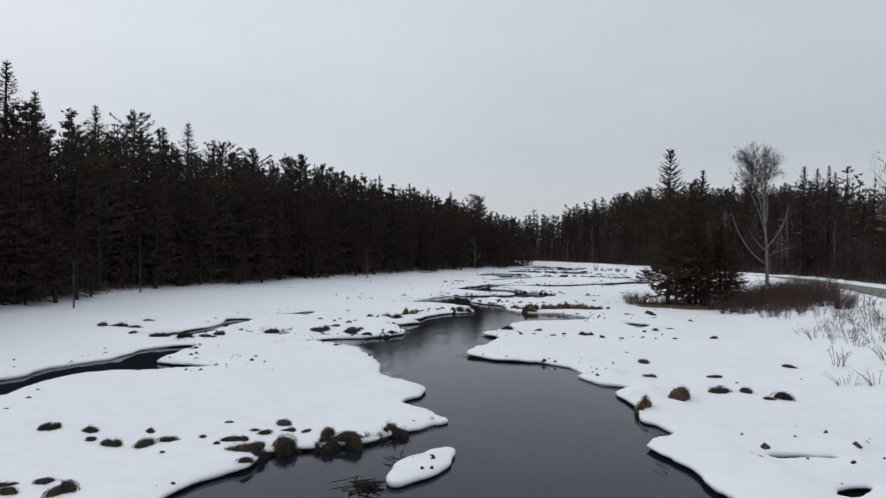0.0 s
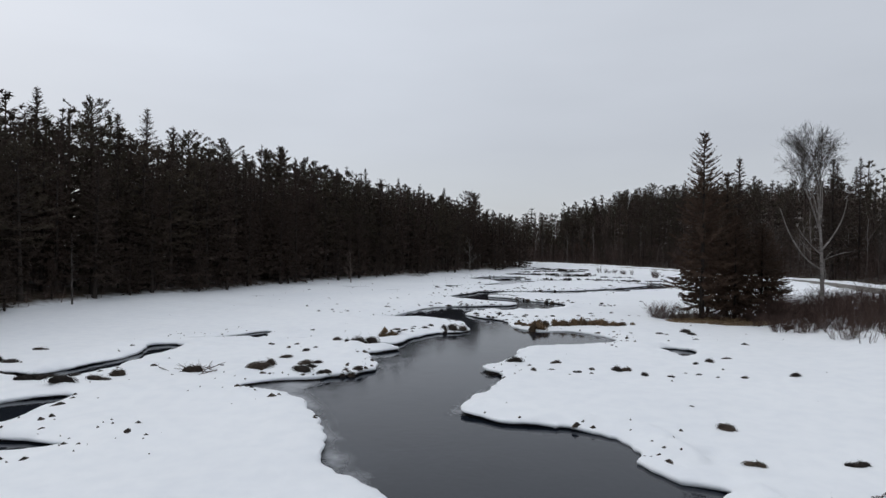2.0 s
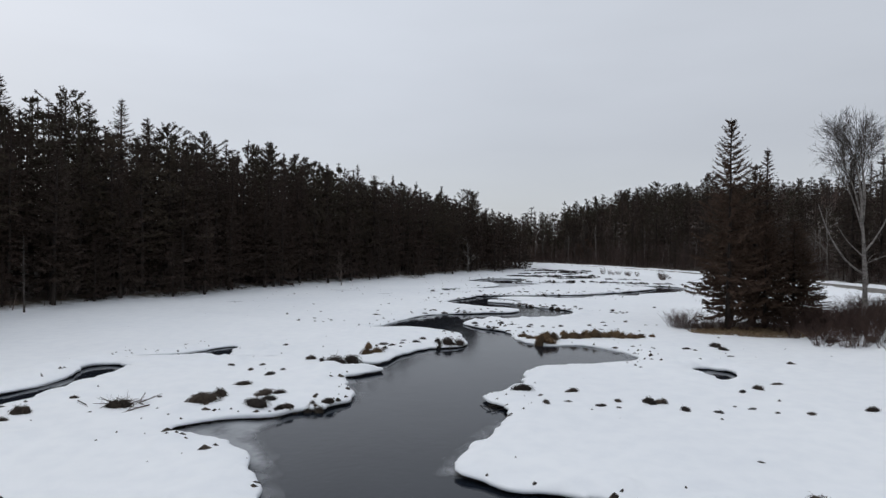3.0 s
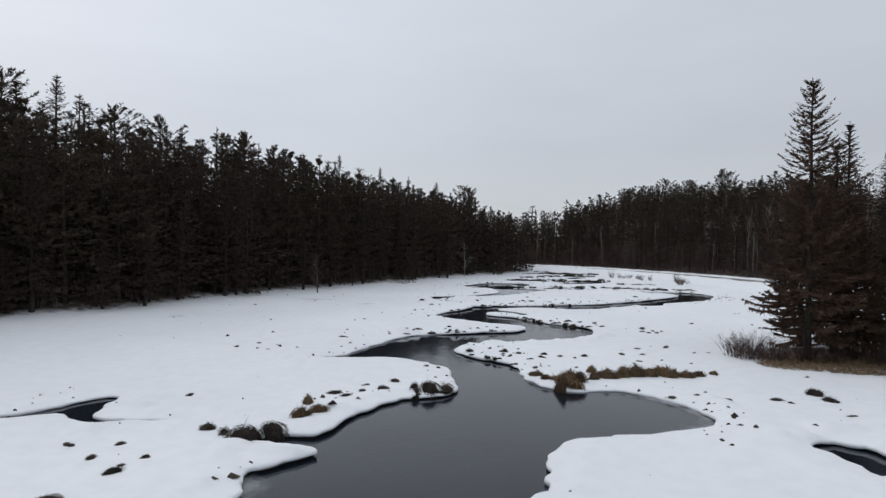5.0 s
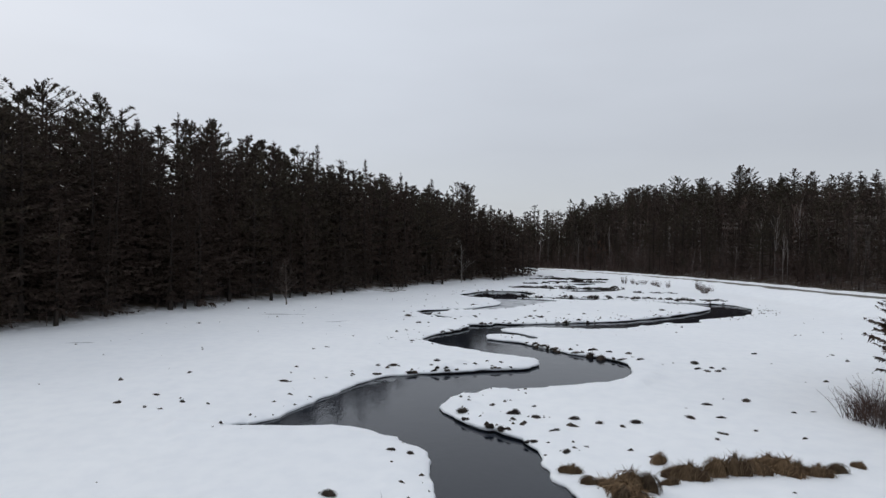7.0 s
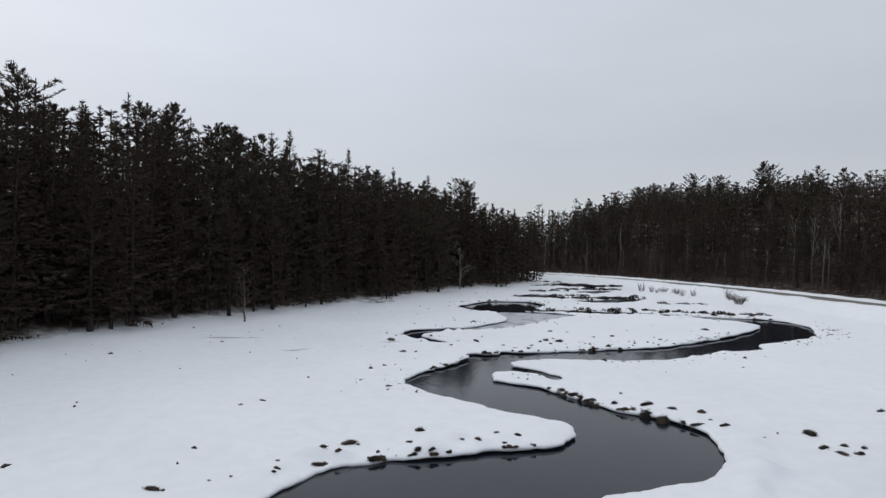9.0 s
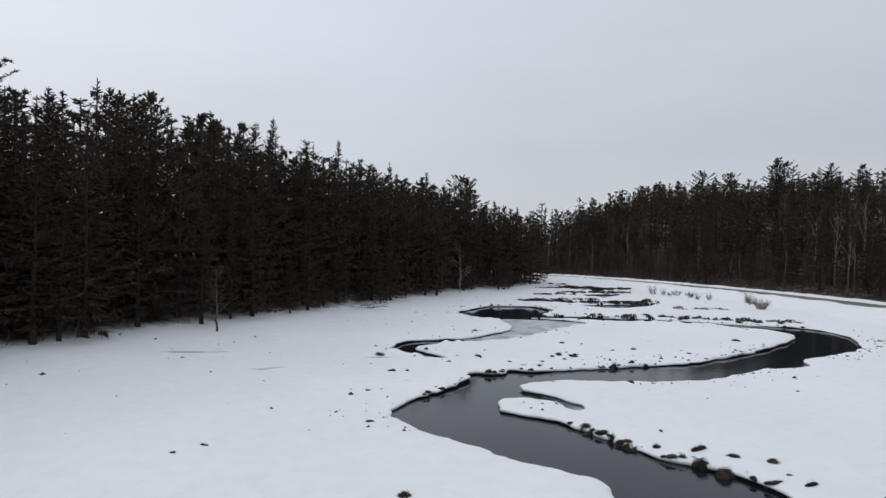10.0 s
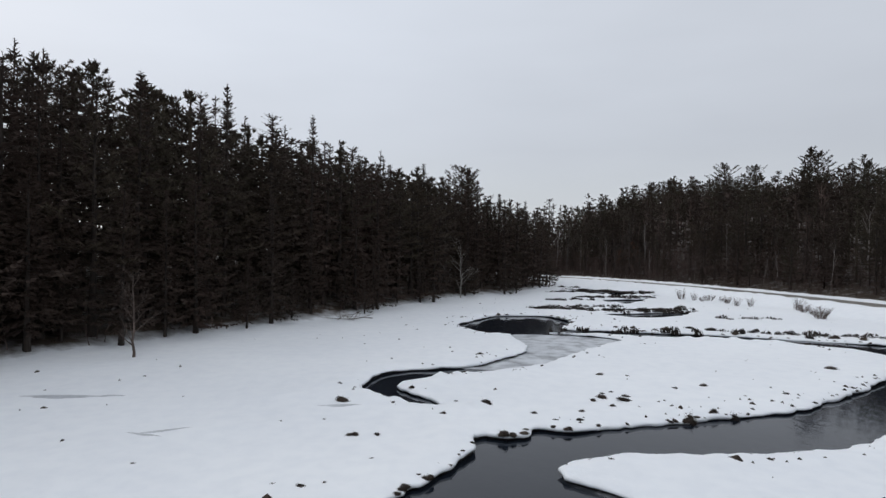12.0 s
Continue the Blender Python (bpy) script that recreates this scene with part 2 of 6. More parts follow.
SHORE_POOL = [(8.6, 128), (10.2, 131), (13.6, 131.9), (16.4, 131), (17.3, 126.4), (15.6, 121.8), (20.4, 120.6), (29.3, 118.8), (37, 116.5), (40.6, 114.5), (41, 110), (38.3, 104.5),
    (35.3, 100.8), (29.4, 97.5), (28.3, 95.2), (24.5, 93.6), (19.8, 90.8), (16.3, 89.9), (10.8, 89.2), (8.1, 87.8), (9.4, 86.1), (10.6, 84.5), (10.8, 83.7), (9.9, 83.5), (9.4, 84.8),
    (8.4, 85.5), (7.1, 85.3), (6.5, 84.2), (6.9, 83), (8.8, 82.1)]
SHORE_RIGHT = [(10.1, 80.2), (11.5, 78), (13.6, 76.1), (14.4, 74.4), (14, 72.2), (12.6, 69.8), (9.5, 68.35), (5.7, 67.15), (3.3, 65.7), (3, 64), (3.6, 62.3), (5.8, 60), (6.2, 58.4), (6.3, 56.3),
    (7.1, 54.7), (8, 54.0), (10.2, 54.2), (11.6, 53.1), (12.8, 50.6), (12.6, 48.9), (10.9, 47.7), (7, 46.8), (5.6, 45.8), (5.2, 44.6), (4.7, 42.2), (2.8, 39.7), (3.5, 37.6), (2.8, 34.8),
    (1.6, 32.9), (1.4, 31.4), (3.1, 30), (5.1, 29.6), (6.6, 28.7), (6.9, 27.2), (6.6, 26), (7.3, 24.8), (8.2, 24.1), (7.4, 23.2), (7.4, 22), (7.5, 20.3), (7.3, 19.2), (7.7, 18.0), (7.7, 17.4),
    (6.4, 16.3), (6.9, 14.6), (7.2, 12.4), (8, 6), (9, -10), (9, -60)]
BACKWATERS = [
    # crescent cut-off with its frozen link to the pool
    [(4.4, 95.4), (3.4, 95.7), (2, 96.5), (0.8, 97.8), (0.4, 98.9), (0.7, 101.2), (1.8, 102.8), (6.1, 104.4), (8, 106.5), (10, 109.2), (10.7, 112), (10.4, 115), (10.6, 118.2), (14.9, 118.4),
     (18.8, 116.2), (18.0, 114.2), (14.8, 110.6), (12.2, 107.0), (9.8, 104.2), (5.1, 101.8), (3.2, 100.4), (2.3, 99.3), (2.7, 98.1), (3.9, 96.6)],
    # side stream out of the meadow
    [(-34, 20.5), (-26, 21.8), (-19.7, 23.8), (-19.4, 26.3), (-17.7, 29), (-17.2, 32.3), (-14.8, 33.1), (-14.8, 30.7), (-14.8, 27.9), (-11.4, 27.2), (-13.9, 25.9), (-16.5, 24.9), (-17.4, 22.8), (-18, 20), (-26, 18), (-34, 16.5)],
    [(-21.6, 37.0), (-19.3, 37.2), (-18.2, 38.8), (-17.5, 40.6), (-17.1, 42.7), (-17.6, 45.3), (-16.4, 45.9), (-15.2, 45.4), (-15.1, 44.0), (-15.9, 42.2), (-16.1, 40.0), (-16.4, 38.1), (-17.3, 36.5), (-19.0, 35.9), (-21.6, 36.4)],
    [(-17.1, 47.3), (-14.3, 49.3), (-13.1, 51.2), (-11.9, 51.8), (-11.6, 49.8), (-11.2, 48.7), (-9.6, 48.4), (-7.8, 48.3), (-9.6, 47.9), (-11.1, 47.8), (-12.3, 48.6), (-12.9, 49.3), (-14.6, 48.2)],
    # puddles and pits
    [(14.4, 46.2), (15.6, 46.7), (16.6, 46.0), (16.2, 44.4), (14.9, 43.5), (14.8, 45.0)],
    [(9.7, 15.5), (10.6, 15.8), (12, 15.3), (10.4, 15.15)],
    [(9.7, 12.5), (10.3, 13), (11.1, 13.1), (10.5, 12.5)],
    # far marsh
    [(28, 170), (33, 171), (39.5, 163), (40, 159.5), (35, 161), (30.3, 160)],
    [(25, 151.5), (29.1, 153.4), (34.5, 154.4), (31, 149), (28.8, 146.2), (26.3, 149)],
    [(22.5, 133.5), (25.7, 135.5), (33.5, 137.5), (30.5, 133), (26.2, 130.8)],
]
ISLANDS = [[(-1.6, 13.1), (-1.4, 14.3), (-0.7, 15.3), (0.2, 15.7), (0.3, 15.1), (-0.1, 14.2), (-0.8, 13.2), (-1.4, 12.9)]]
ICE_PATCHES = [
    [(-9.2, 33.6), (-9.2, 36.2), (-6, 37), (-4.9, 36.4), (-5.3, 35), (-4.2, 33), (-3.4, 30.6), (-2.8, 28.6), (-1.9, 26.2), (-1.2, 24.6), (-2.6, 24.4), (-4.4, 28.5), (-5.6, 32)],
    [(-4.2, 39.2), (-2.4, 38.9), (-2.3, 40), (-2.7, 41.5), (-3.0, 43.4), (-4.6, 43.6), (-4.4, 41.6)],
    [(5.4, 104.4), (7.4, 106.6), (9.4, 109.4), (10, 112), (9.8, 115), (10, 118.3), (13, 118.9), (19.6, 116.8), (19.6, 113), (16.2, 108.8), (13.0, 105.0), (9.4, 102.9), (7.0, 103.4)],
    [(7.5, 87.6), (9.2, 85.5), (9.8, 83), (11.2, 83.2), (11.2, 84.6), (9.8, 86.6)],
    [(1.6, 31.0), (2.4, 33.3), (3.2, 35.4), (4.0, 37.4), (3.0, 37.0), (2.1, 35.2), (1.0, 33.0), (0.7, 31.4)],
    [(10.5, 54.9), (12.2, 53.2), (13.4, 50.8), (13, 48.4), (11, 47.4), (9.2, 47.2), (10.6, 48.6), (11.8, 49.6), (11.9, 51.0), (11.0, 52.6)],
]
WOODS_EDGE = [(-36, -90), (-38, 20), (-38.6, 48), (-38, 58), (-35, 74), (-28.8, 82.5), (-23.6, 97), (-18.8, 107.4), (-12.4, 117), (-5.4, 126.5), (0.6, 139.5), (6.3, 150.5), (15, 160), (22, 173), (25, 186), (14, 206), (-40, 240)]
ROAD_LINE = [(22, -90), (25, -20), (29, 10), (34, 30), (39.8, 47), (46, 64), (54.2, 89), (57, 100), (58.3, 112), (56.5, 136), (51.5, 158), (42, 180), (27, 198), (2, 212), (-40, 228), (-120, 250)]


def curve_through(pts, closed, steps):
    """Points of a smooth curve through the given ones."""
    p = np.array(pts, float)
    n = len(p)
    out = []
    for i in range(n if closed else n - 1):
        if closed:
            a, b0, c0, d = p[(i - 1) % n], p[i], p[(i + 1) % n], p[(i + 2) % n]
        else:
            a, b0, c0, d = p[max(i - 1, 0)], p[i], p[i + 1], p[min(i + 2, n - 1)]
        for k in range(steps):
            t = k / steps
            out.append(0.5 * (2 * b0 + (c0 - a) * t + (2 * a - 5 * b0 + 4 * c0 - d) * t * t + (3 * b0 - a - 3 * c0 + d) * t ** 3))
    if not closed:
        out.append(p[-1])
    return np.array(out)


def seg_distance(q, poly, closed, reach=1e9):
    """Distance of points q to a line of segments (up to reach), the side on which they lie (+1: left of its way), and whether they lie inside."""
    order = np.argsort(q[:, 1], kind="stable")
    x, y = q[order, 0], q[order, 1]
    a = poly
    b0 = np.roll(poly, -1, 0)
    if not closed:
        a, b0 = a[:-1], b0[:-1]
    best = np.full(len(q), min(reach, 1e9) ** 2)
    side = np.ones(len(q))
    inside = np.zeros(len(q), bool)
    for (ax, ay), (bx, by) in zip(a.tolist(), b0.tolist()):
        dx, dy = bx - ax, by - ay
        l2 = dx * dx + dy * dy + 1e-12
        lo, hi = np.searchsorted(y, (min(ay, by) - reach, max(ay, by) + reach))
        if hi > lo:
            px, py = x[lo:hi] - ax, y[lo:hi] - ay
            t = np.clip((px * dx + py * dy) / l2, 0, 1)
            d2 = (px - t * dx) ** 2 + (py - t * dy) ** 2
            m = d2 < best[lo:hi]
            best[lo:hi][m] = d2[m]
            side[lo:hi][m] = np.sign(dx * py[m] - dy * px[m])
        if closed and ay != by:
            lo, hi = np.searchsorted(y, (min(ay, by), max(ay, by)))
            if hi > lo:
                inside[lo:hi] ^= x[lo:hi] < (bx - ax) * (y[lo:hi] - ay) / (by - ay) + ax
    back_ = np.empty(len(q), int)
    back_[order] = np.arange(len(q))
    return np.sqrt(best)[back_], side[back_], inside[back_]


LATTICE = np.random.RandomState(7).rand(256, 256)


def vnoise(x, y, size, octaves=1):
    """Smooth noise from -1 to 1 with bumps of the given size in metres."""
    total, amp, norm = np.zeros_like(x), 1.0, 0.0
    for o in range(octaves):
        u, v = x / size + 17.3 * o, y / size + 9.1 * o
        i, j = np.floor(u).astype(int), np.floor(v).astype(int)
        f, g = u - i, v - j
        f, g = f * f * (3 - 2 * f), g * g * (3 - 2 * g)
        L = LATTICE
        a, b0 = L[i % 256, j % 256], L[(i + 1) % 256, j % 256]
        c0, d = L[i % 256, (j + 1) % 256], L[(i + 1) % 256, (j + 1) % 256]
        total += amp * ((a * (1 - f) + b0 * f) * (1 - g) + (c0 * (1 - f) + d * f) * g)
        norm += amp
        amp *= 0.5
        size *= 0.5
    return 2 * total / norm - 1


def smooth(a, b0, x):
    t = np.clip((x - a) / (b0 - a), 0, 1)
    return t * t * (3 - 2 * t)


RIVER = curve_through(SHORE_LEFT_NEAR + SHORE_LEFT_FAR + SHORE_POOL + SHORE_RIGHT, True, 3)
POOLS = [curve_through(s, True, 3) for s in BACKWATERS]
ISLES = [curve_through(s, True, 3) for s in ISLANDS]
EDGE = curve_through(WOODS_EDGE, False, 4)
ROADWAY = curve_through(ROAD_LINE, False, 8)
WATER_Z = -0.22


def shore_distance(x, y):
    """Metres from the shore: above 0 on land, below 0 over water."""
    sd = np.full(len(x), 3.0)
    near = np.where((x > -36) & (x < 52) & (y > -62) & (y < 185))[0]
    q = np.stack([x[near], y[near]], 1)
    d, _, ins = seg_distance(q, RIVER, True, 3.0)
    best = np.where(ins, -d, d)
    for p in POOLS:
        m = np.where((q[:, 0] > p[:, 0].min() - 12) & (q[:, 0] < p[:, 0].max() + 12) & (q[:, 1] > p[:, 1].min() - 12) & (q[:, 1] < p[:, 1].max() + 12))[0]
        d, _, ins = seg_distance(q[m], p, True, 3.0)
        best[m] = np.minimum(best[m], np.where(ins, -d, d))
    for p in ISLES:
        m = np.where((abs(q[:, 0]) < 8) & (q[:, 1] > 5) & (q[:, 1] < 25))[0]
        d, _, ins = seg_distance(q[m], p, True, 3.0)
        best[m] = np.maximum(best[m], np.where(ins, d, -d))
    rough = 0.15 * vnoise(q[:, 0], q[:, 1], 1.2, 2) + 0.20 * vnoise(q[:, 0] + 40, q[:, 1], 0.6, 2)
    sd[near] = np.minimum(best + rough, 3.0)
    return sd


def edges(x, y):
    """Metres into the western woods, and metres east of the road's middle."""
    q = np.stack([x, y], 1)
    d, s, _ = seg_distance(q, EDGE, False)
    dl = d * s
    d, s, _ = seg_distance(q, ROADWAY, False)
    return dl, -d * s


def road_height(y):
    return np.interp(y, [-60, 60, 85, 125, 210], [2.3, 2.2, 1.8, 1.1, 1.0])


def land_height(x, y, sd, dl, dr):
    z = 0.10 * vnoise(x, y, 9, 2) + 0.035 * vnoise(x + 50, y, 1.7, 2)
    z -= 0.07 * np.exp(-np.clip(sd, 0, 9) / 0.35)
    z += 0.06 * np.exp(-((sd - 1.1) / 0.6) ** 2)
    hum = np.clip(vnoise(x + 11, y + 5, 1.0, 2) - 0.08, 0, None)
    z += 0.42 * hum * smooth(0.0, 0.35, sd) * (1 - smooth(1.2, 2.9, sd)) * smooth(-0.25, 0.35, vnoise(x, y + 70, 8))
    drift = 1 - abs(vnoise(x * 0.6 + y * 0.35, y - 0.5 * x, 5, 2))
    z += 0.07 * drift ** 3
    rise = np.clip(dl + 2, 0, None)
    z += 0.35 * smooth(0, 4, rise) + 0.15 * np.clip(rise - 2, 0, 60) + 0.04 * np.clip(rise - 62, 0, 400)
    z += 0.5 * vnoise(x, y, 14, 2) * smooth(2, 14, rise)
    zr = road_height(y)
    foot = np.interp(y, [60, 110], [15.5, 8.5])
    up = smooth(-foot, -3.6, dr)
    bank = zr * up
    bank += 0.34 * np.exp(-((abs(dr) - 4.0) / 0.55) ** 2) * (0.75 + 0.4 * vnoise(x, y, 2.5, 2))
    hill = np.clip(dr - 7.5, 0, None)
    bank += np.where(y > 150, np.interp(x / np.maximum(y, 1.0), [0.06, 0.30], [0.25, 1.0]), 1.0) * 0.23 * np.clip(hill, 0, 55) + smooth(0.16, 0.34, x / np.maximum(y, 1.0)) * 0.10 * np.clip(hill - 55, 0, 300) + 0.6 * vnoise(x + 9, y, 12, 2) * smooth(2, 14, hill)
    z = np.where(dl > -2, z, z * (1 - up) + bank)
    z = np.where((dl > -2) & (dr > -12), np.maximum(z, bank), z)
    flat = 1 - smooth(3.0, 3.6, abs(dr))
    return z * (1 - flat) + (zr - 0.12) * flat


def mesh_object(name, verts, faces, mats, parent=None, indices=None, shade=False):
    """One mesh object from triangles or quads (arrays of one width)."""
    me = bpy.data.meshes.new(name)
    verts = np.asarray(verts, np.float32)
    faces = np.asarray(faces, np.int32)
    k = faces.shape[1]
    me.vertices.add(len(verts))
    me.vertices.foreach_set("co", verts.ravel())
    me.loops.add(faces.size)
    me.loops.foreach_set("vertex_index", faces.ravel())
    me.polygons.add(len(faces))
    me.polygons.foreach_set("loop_start", np.arange(0, faces.size, k, dtype=np.int32))
    for m in mats:
        me.materials.append(m)
    if indices is not None:
        me.polygons.foreach_set("material_index", np.asarray(indices, np.int32))
    me.polygons.foreach_set("use_smooth", np.full(len(faces), shade))
    me.update(calc_edges=True)
    ob = new(name, me)
    ob.parent = parent
    return ob


# ---- ground: one sheet, cut along the shores, with undercut banks ----


def stations(parts):
    out = []
    for a, b0, step in parts:
        out += list(np.arange(a, b0 - step * 0.4, step))
    return np.array(out)


def spread(start, first, growth, end):
    v, s, out = start, first, []
    while v < end:
        out.append(v)
        v += s
        s *= growth
    return np.array(out + [end])


gx = np.concatenate([-spread(44, 0.9, 1.13, 3000)[::-1], stations([(-43.4, -24, 0.75), (-24, -10, 0.38), (-10, 16, 0.24), (16, 30, 0.42), (30, 62, 0.75)]), spread(62, 0.9, 1.13, 3000)])
gy = np.concatenate([-spread(8, 1.5, 1.25, 3000)[::-1], stations([(-7, 10.5, 0.8), (10.5, 60, 0.24), (60, 104, 0.32), (104, 140, 0.46), (140, 215, 0.9)]), spread(215, 1.0, 1.13, 3000)])
GX, GY = np.meshgrid(gx, gy, indexing="ij")
vx, vy = GX.ravel(), GY.ravel()
sd = shore_distance(vx, vy)
sd = np.where(abs(sd) < 0.012, 0.012, sd)
dl, dr = edges(vx, vy)
nx, ny = len(gx), len(gy)
idx = np.arange(nx * ny).reshape(nx, ny)
a, b0, c0, d0 = idx[:-1, :-1].ravel(), idx[1:, :-1].ravel(), idx[1:, 1:].ravel(), idx[:-1, 1:].ravel()
flip = (np.arange(len(a)) + np.arange(len(a)) // (ny - 1)) % 2 == 0
tri = np.concatenate([np.where(flip[:, None], np.stack([a, b0, c0], 1), np.stack([a, b0, d0], 1)), np.where(flip[:, None], np.stack([a, c0, d0], 1), np.stack([b0, c0, d0], 1))])
land = sd > 0
nland = land[tri].sum(1)
full = tri[nland == 3]
new_xy, cut_of = [], {}
cut_tris, shore_edges, bed_tris = [], [], list(map(tuple, tri[nland == 0]))
base_n = nx * ny


def cut(i, j):
    key = (i, j) if i < j else (j, i)
    if key not in cut_of:
        t = sd[key[0]] / (sd[key[0]] - sd[key[1]])
        new_xy.append((vx[key[0]] * (1 - t) + vx[key[1]] * t, vy[key[0]] * (1 - t) + vy[key[1]] * t))
        cut_of[key] = base_n + len(new_xy) - 1
    return cut_of[key]


for t3 in tri[(nland == 1) | (nland == 2)]:
    i, j, k = (int(v) for v in t3)
    if int(land[i]) + int(land[j]) + int(land[k]) == 1:
        while not land[i]:
            i, j, k = j, k, i
        p, q = cut(i, j), cut(i, k)
        cut_tris.append((i, p, q))
        shore_edges.append((p, q))
    else:
        while land[i]:
            i, j, k = j, k, i
        p, q = cut(i, j), cut(i, k)
        cut_tris += [(p, j, k), (p, k, q)]
        shore_edges.append((q, p))
new_xy = np.array(new_xy)
allx, ally = np.concatenate([vx, new_xy[:, 0]]), np.concatenate([vy, new_xy[:, 1]])
allsd = np.concatenate([np.maximum(sd, 0), np.zeros(len(new_xy))])
dl2, dr2 = edges(new_xy[:, 0], new_xy[:, 1])
alldl, alldr = np.concatenate([dl, dl2]), np.concatenate([dr, dr2])
allz = land_height(allx, ally, allsd, alldl, alldr)
# banks: four rings under every shore point, following the shore's outward way
cuts = np.arange(base_n, base_n + len(new_xy))
e_ = 0.08
gxn = shore_distance(new_xy[:, 0] + e_, new_xy[:, 1]) - shore_distance(new_xy[:, 0] - e_, new_xy[:, 1])
gyn = shore_distance(new_xy[:, 0], new_xy[:, 1] + e_) - shore_distance(new_xy[:, 0], new_xy[:, 1] - e_)
gl = np.hypot(gxn, gyn) + 1e-6
ox, oy = -gxn / gl, -gyn / gl
thick = 0.12 + 0.055 * vnoise(new_xy[:, 0], new_xy[:, 1], 1.6, 2)
under = 0.10 + 0.08 * vnoise(new_xy[:, 0] + 31, new_xy[:, 1], 2.3, 2)
zt = allz[cuts]
rings = [(0.05, zt - 0.05), (0.04, zt - thick), (-under, zt - thick - 0.03), (-under + 0.05, np.full(len(cuts), WATER_Z - 0.45))]
vert = [np.stack([allx, ally, allz], 1)]
for off, z in rings:
    vert.append(np.stack([new_xy[:, 0] + ox * off, new_xy[:, 1] + oy * off, z], 1))
m_ = len(cuts)
se = np.array(shore_edges) - base_n
faces = [full, np.array(cut_tris)]
mats_i = [np.zeros(len(full)), np.zeros(len(cut_tris))]
for r in range(4):
    lo = base_n + (r + 1) * m_
    hi = base_n if r == 0 else base_n + r * m_
    p, q = se[:, 0], se[:, 1]
    faces += [np.stack([hi + p, lo + p, lo + q], 1), np.stack([hi + p, lo + q, hi + q], 1)]
    mats_i += [np.full(len(p), 0 if r < 2 else 1)] * 2
# the river's bed closes the sheet below the water
bed = np.array(bed_tris)
bed_ids = np.unique(bed)
remap = np.zeros(base_n, int)
remap[bed_ids] = np.arange(len(bed_ids)) + base_n + 5 * m_
vert.append(np.stack([vx[bed_ids], vy[bed_ids], np.full(len(bed_ids), WATER_Z - 0.5)], 1))
faces.append(remap[bed])
mats_i.append(np.ones(len(bed)))
verts, faces, mats_i = np.concatenate(vert), np.concatenate(faces), np.concatenate(mats_i)
used = np.unique(faces)
lookup = np.zeros(len(verts), int)
lookup[used] = np.arange(len(used))
ground = mesh_object("ground", verts[used], lookup[faces], [SNOW, EARTH], None, mats_i, True)
tagged(ground, "snow-covered marsh meadow with undercut earth banks", "ground", kind="structure")
# woods: needle litter with painted-in shade; the ellipse is bare litter under the spruces
litter_shade = np.zeros(len(verts))
litter_shade[:base_n + m_] = np.maximum(smooth(-1.8, 1.6, alldl), smooth(4.9, 6.6, alldr))
litter_shade[:base_n + m_] = np.maximum(litter_shade[:base_n + m_], 1 - smooth(0.75, 1.25, np.hypot((allx - 26.8) / 6.2, (ally - 62.6) / 3.8)))
att = ground.data.attributes.new("litter_shade", "FLOAT", "POINT")
att.data.foreach_set("value", litter_shade[used].astype(np.float32))

wx = np.array([(-40, -60), (50, -60), (50, 185), (-40, 185)], float)
water = mesh_object("water", [(x, y, WATER_Z) for x, y in wx], [(0, 1, 2, 3)], [WATER])
tagged(water, "calm dark river water between snow banks", "river", kind="structure")


def height_at(x, y):
    xa, ya = np.atleast_1d(np.float64(x)), np.atleast_1d(np.float64(y))
    s = shore_distance(xa, ya)
    l_, r_ = edges(xa, ya)
    return land_height(xa, ya, np.maximum(s, 0), l_, r_), s, l_, r_


# thin ice on still corners of the water, fading out towards the open channel
over = tri[nland < 3]
for pts, ice_mat in zip(ICE_PATCHES, (ICE, ICE, SNOWY_ICE, ICE, ICE, ICE)):
    p = curve_through(pts, True, 4)
    ids = np.unique(over)
    q = np.stack([vx[ids], vy[ids]], 1)
    d, _, ins = seg_distance(q, p, True, 3.0)
    cover = np.zeros(base_n)
    cover[ids] = np.where(ins, d, -d)
    f = over[(cover[over] > -0.15).all(1)]
    if not len(f):
        continue
    keep_ids = np.unique(f)
    look_ = np.zeros(base_n, int)
    look_[keep_ids] = np.arange(len(keep_ids))
    sheet = mesh_object("ice_sheet", np.stack([vx[keep_ids], vy[keep_ids], np.full(len(keep_ids), WATER_Z + 0.015)], 1), look_[f], [ice_mat], None, None, True)
    att = sheet.data.attributes.new("cover", "FLOAT", "POINT")
    att.data.foreach_set("value", smooth(-0.15, 0.95, cover[keep_ids]).astype(np.float32))
    tagged(sheet, "thin grey ice frozen onto still river water", "ice", "ice on the river", "structure")

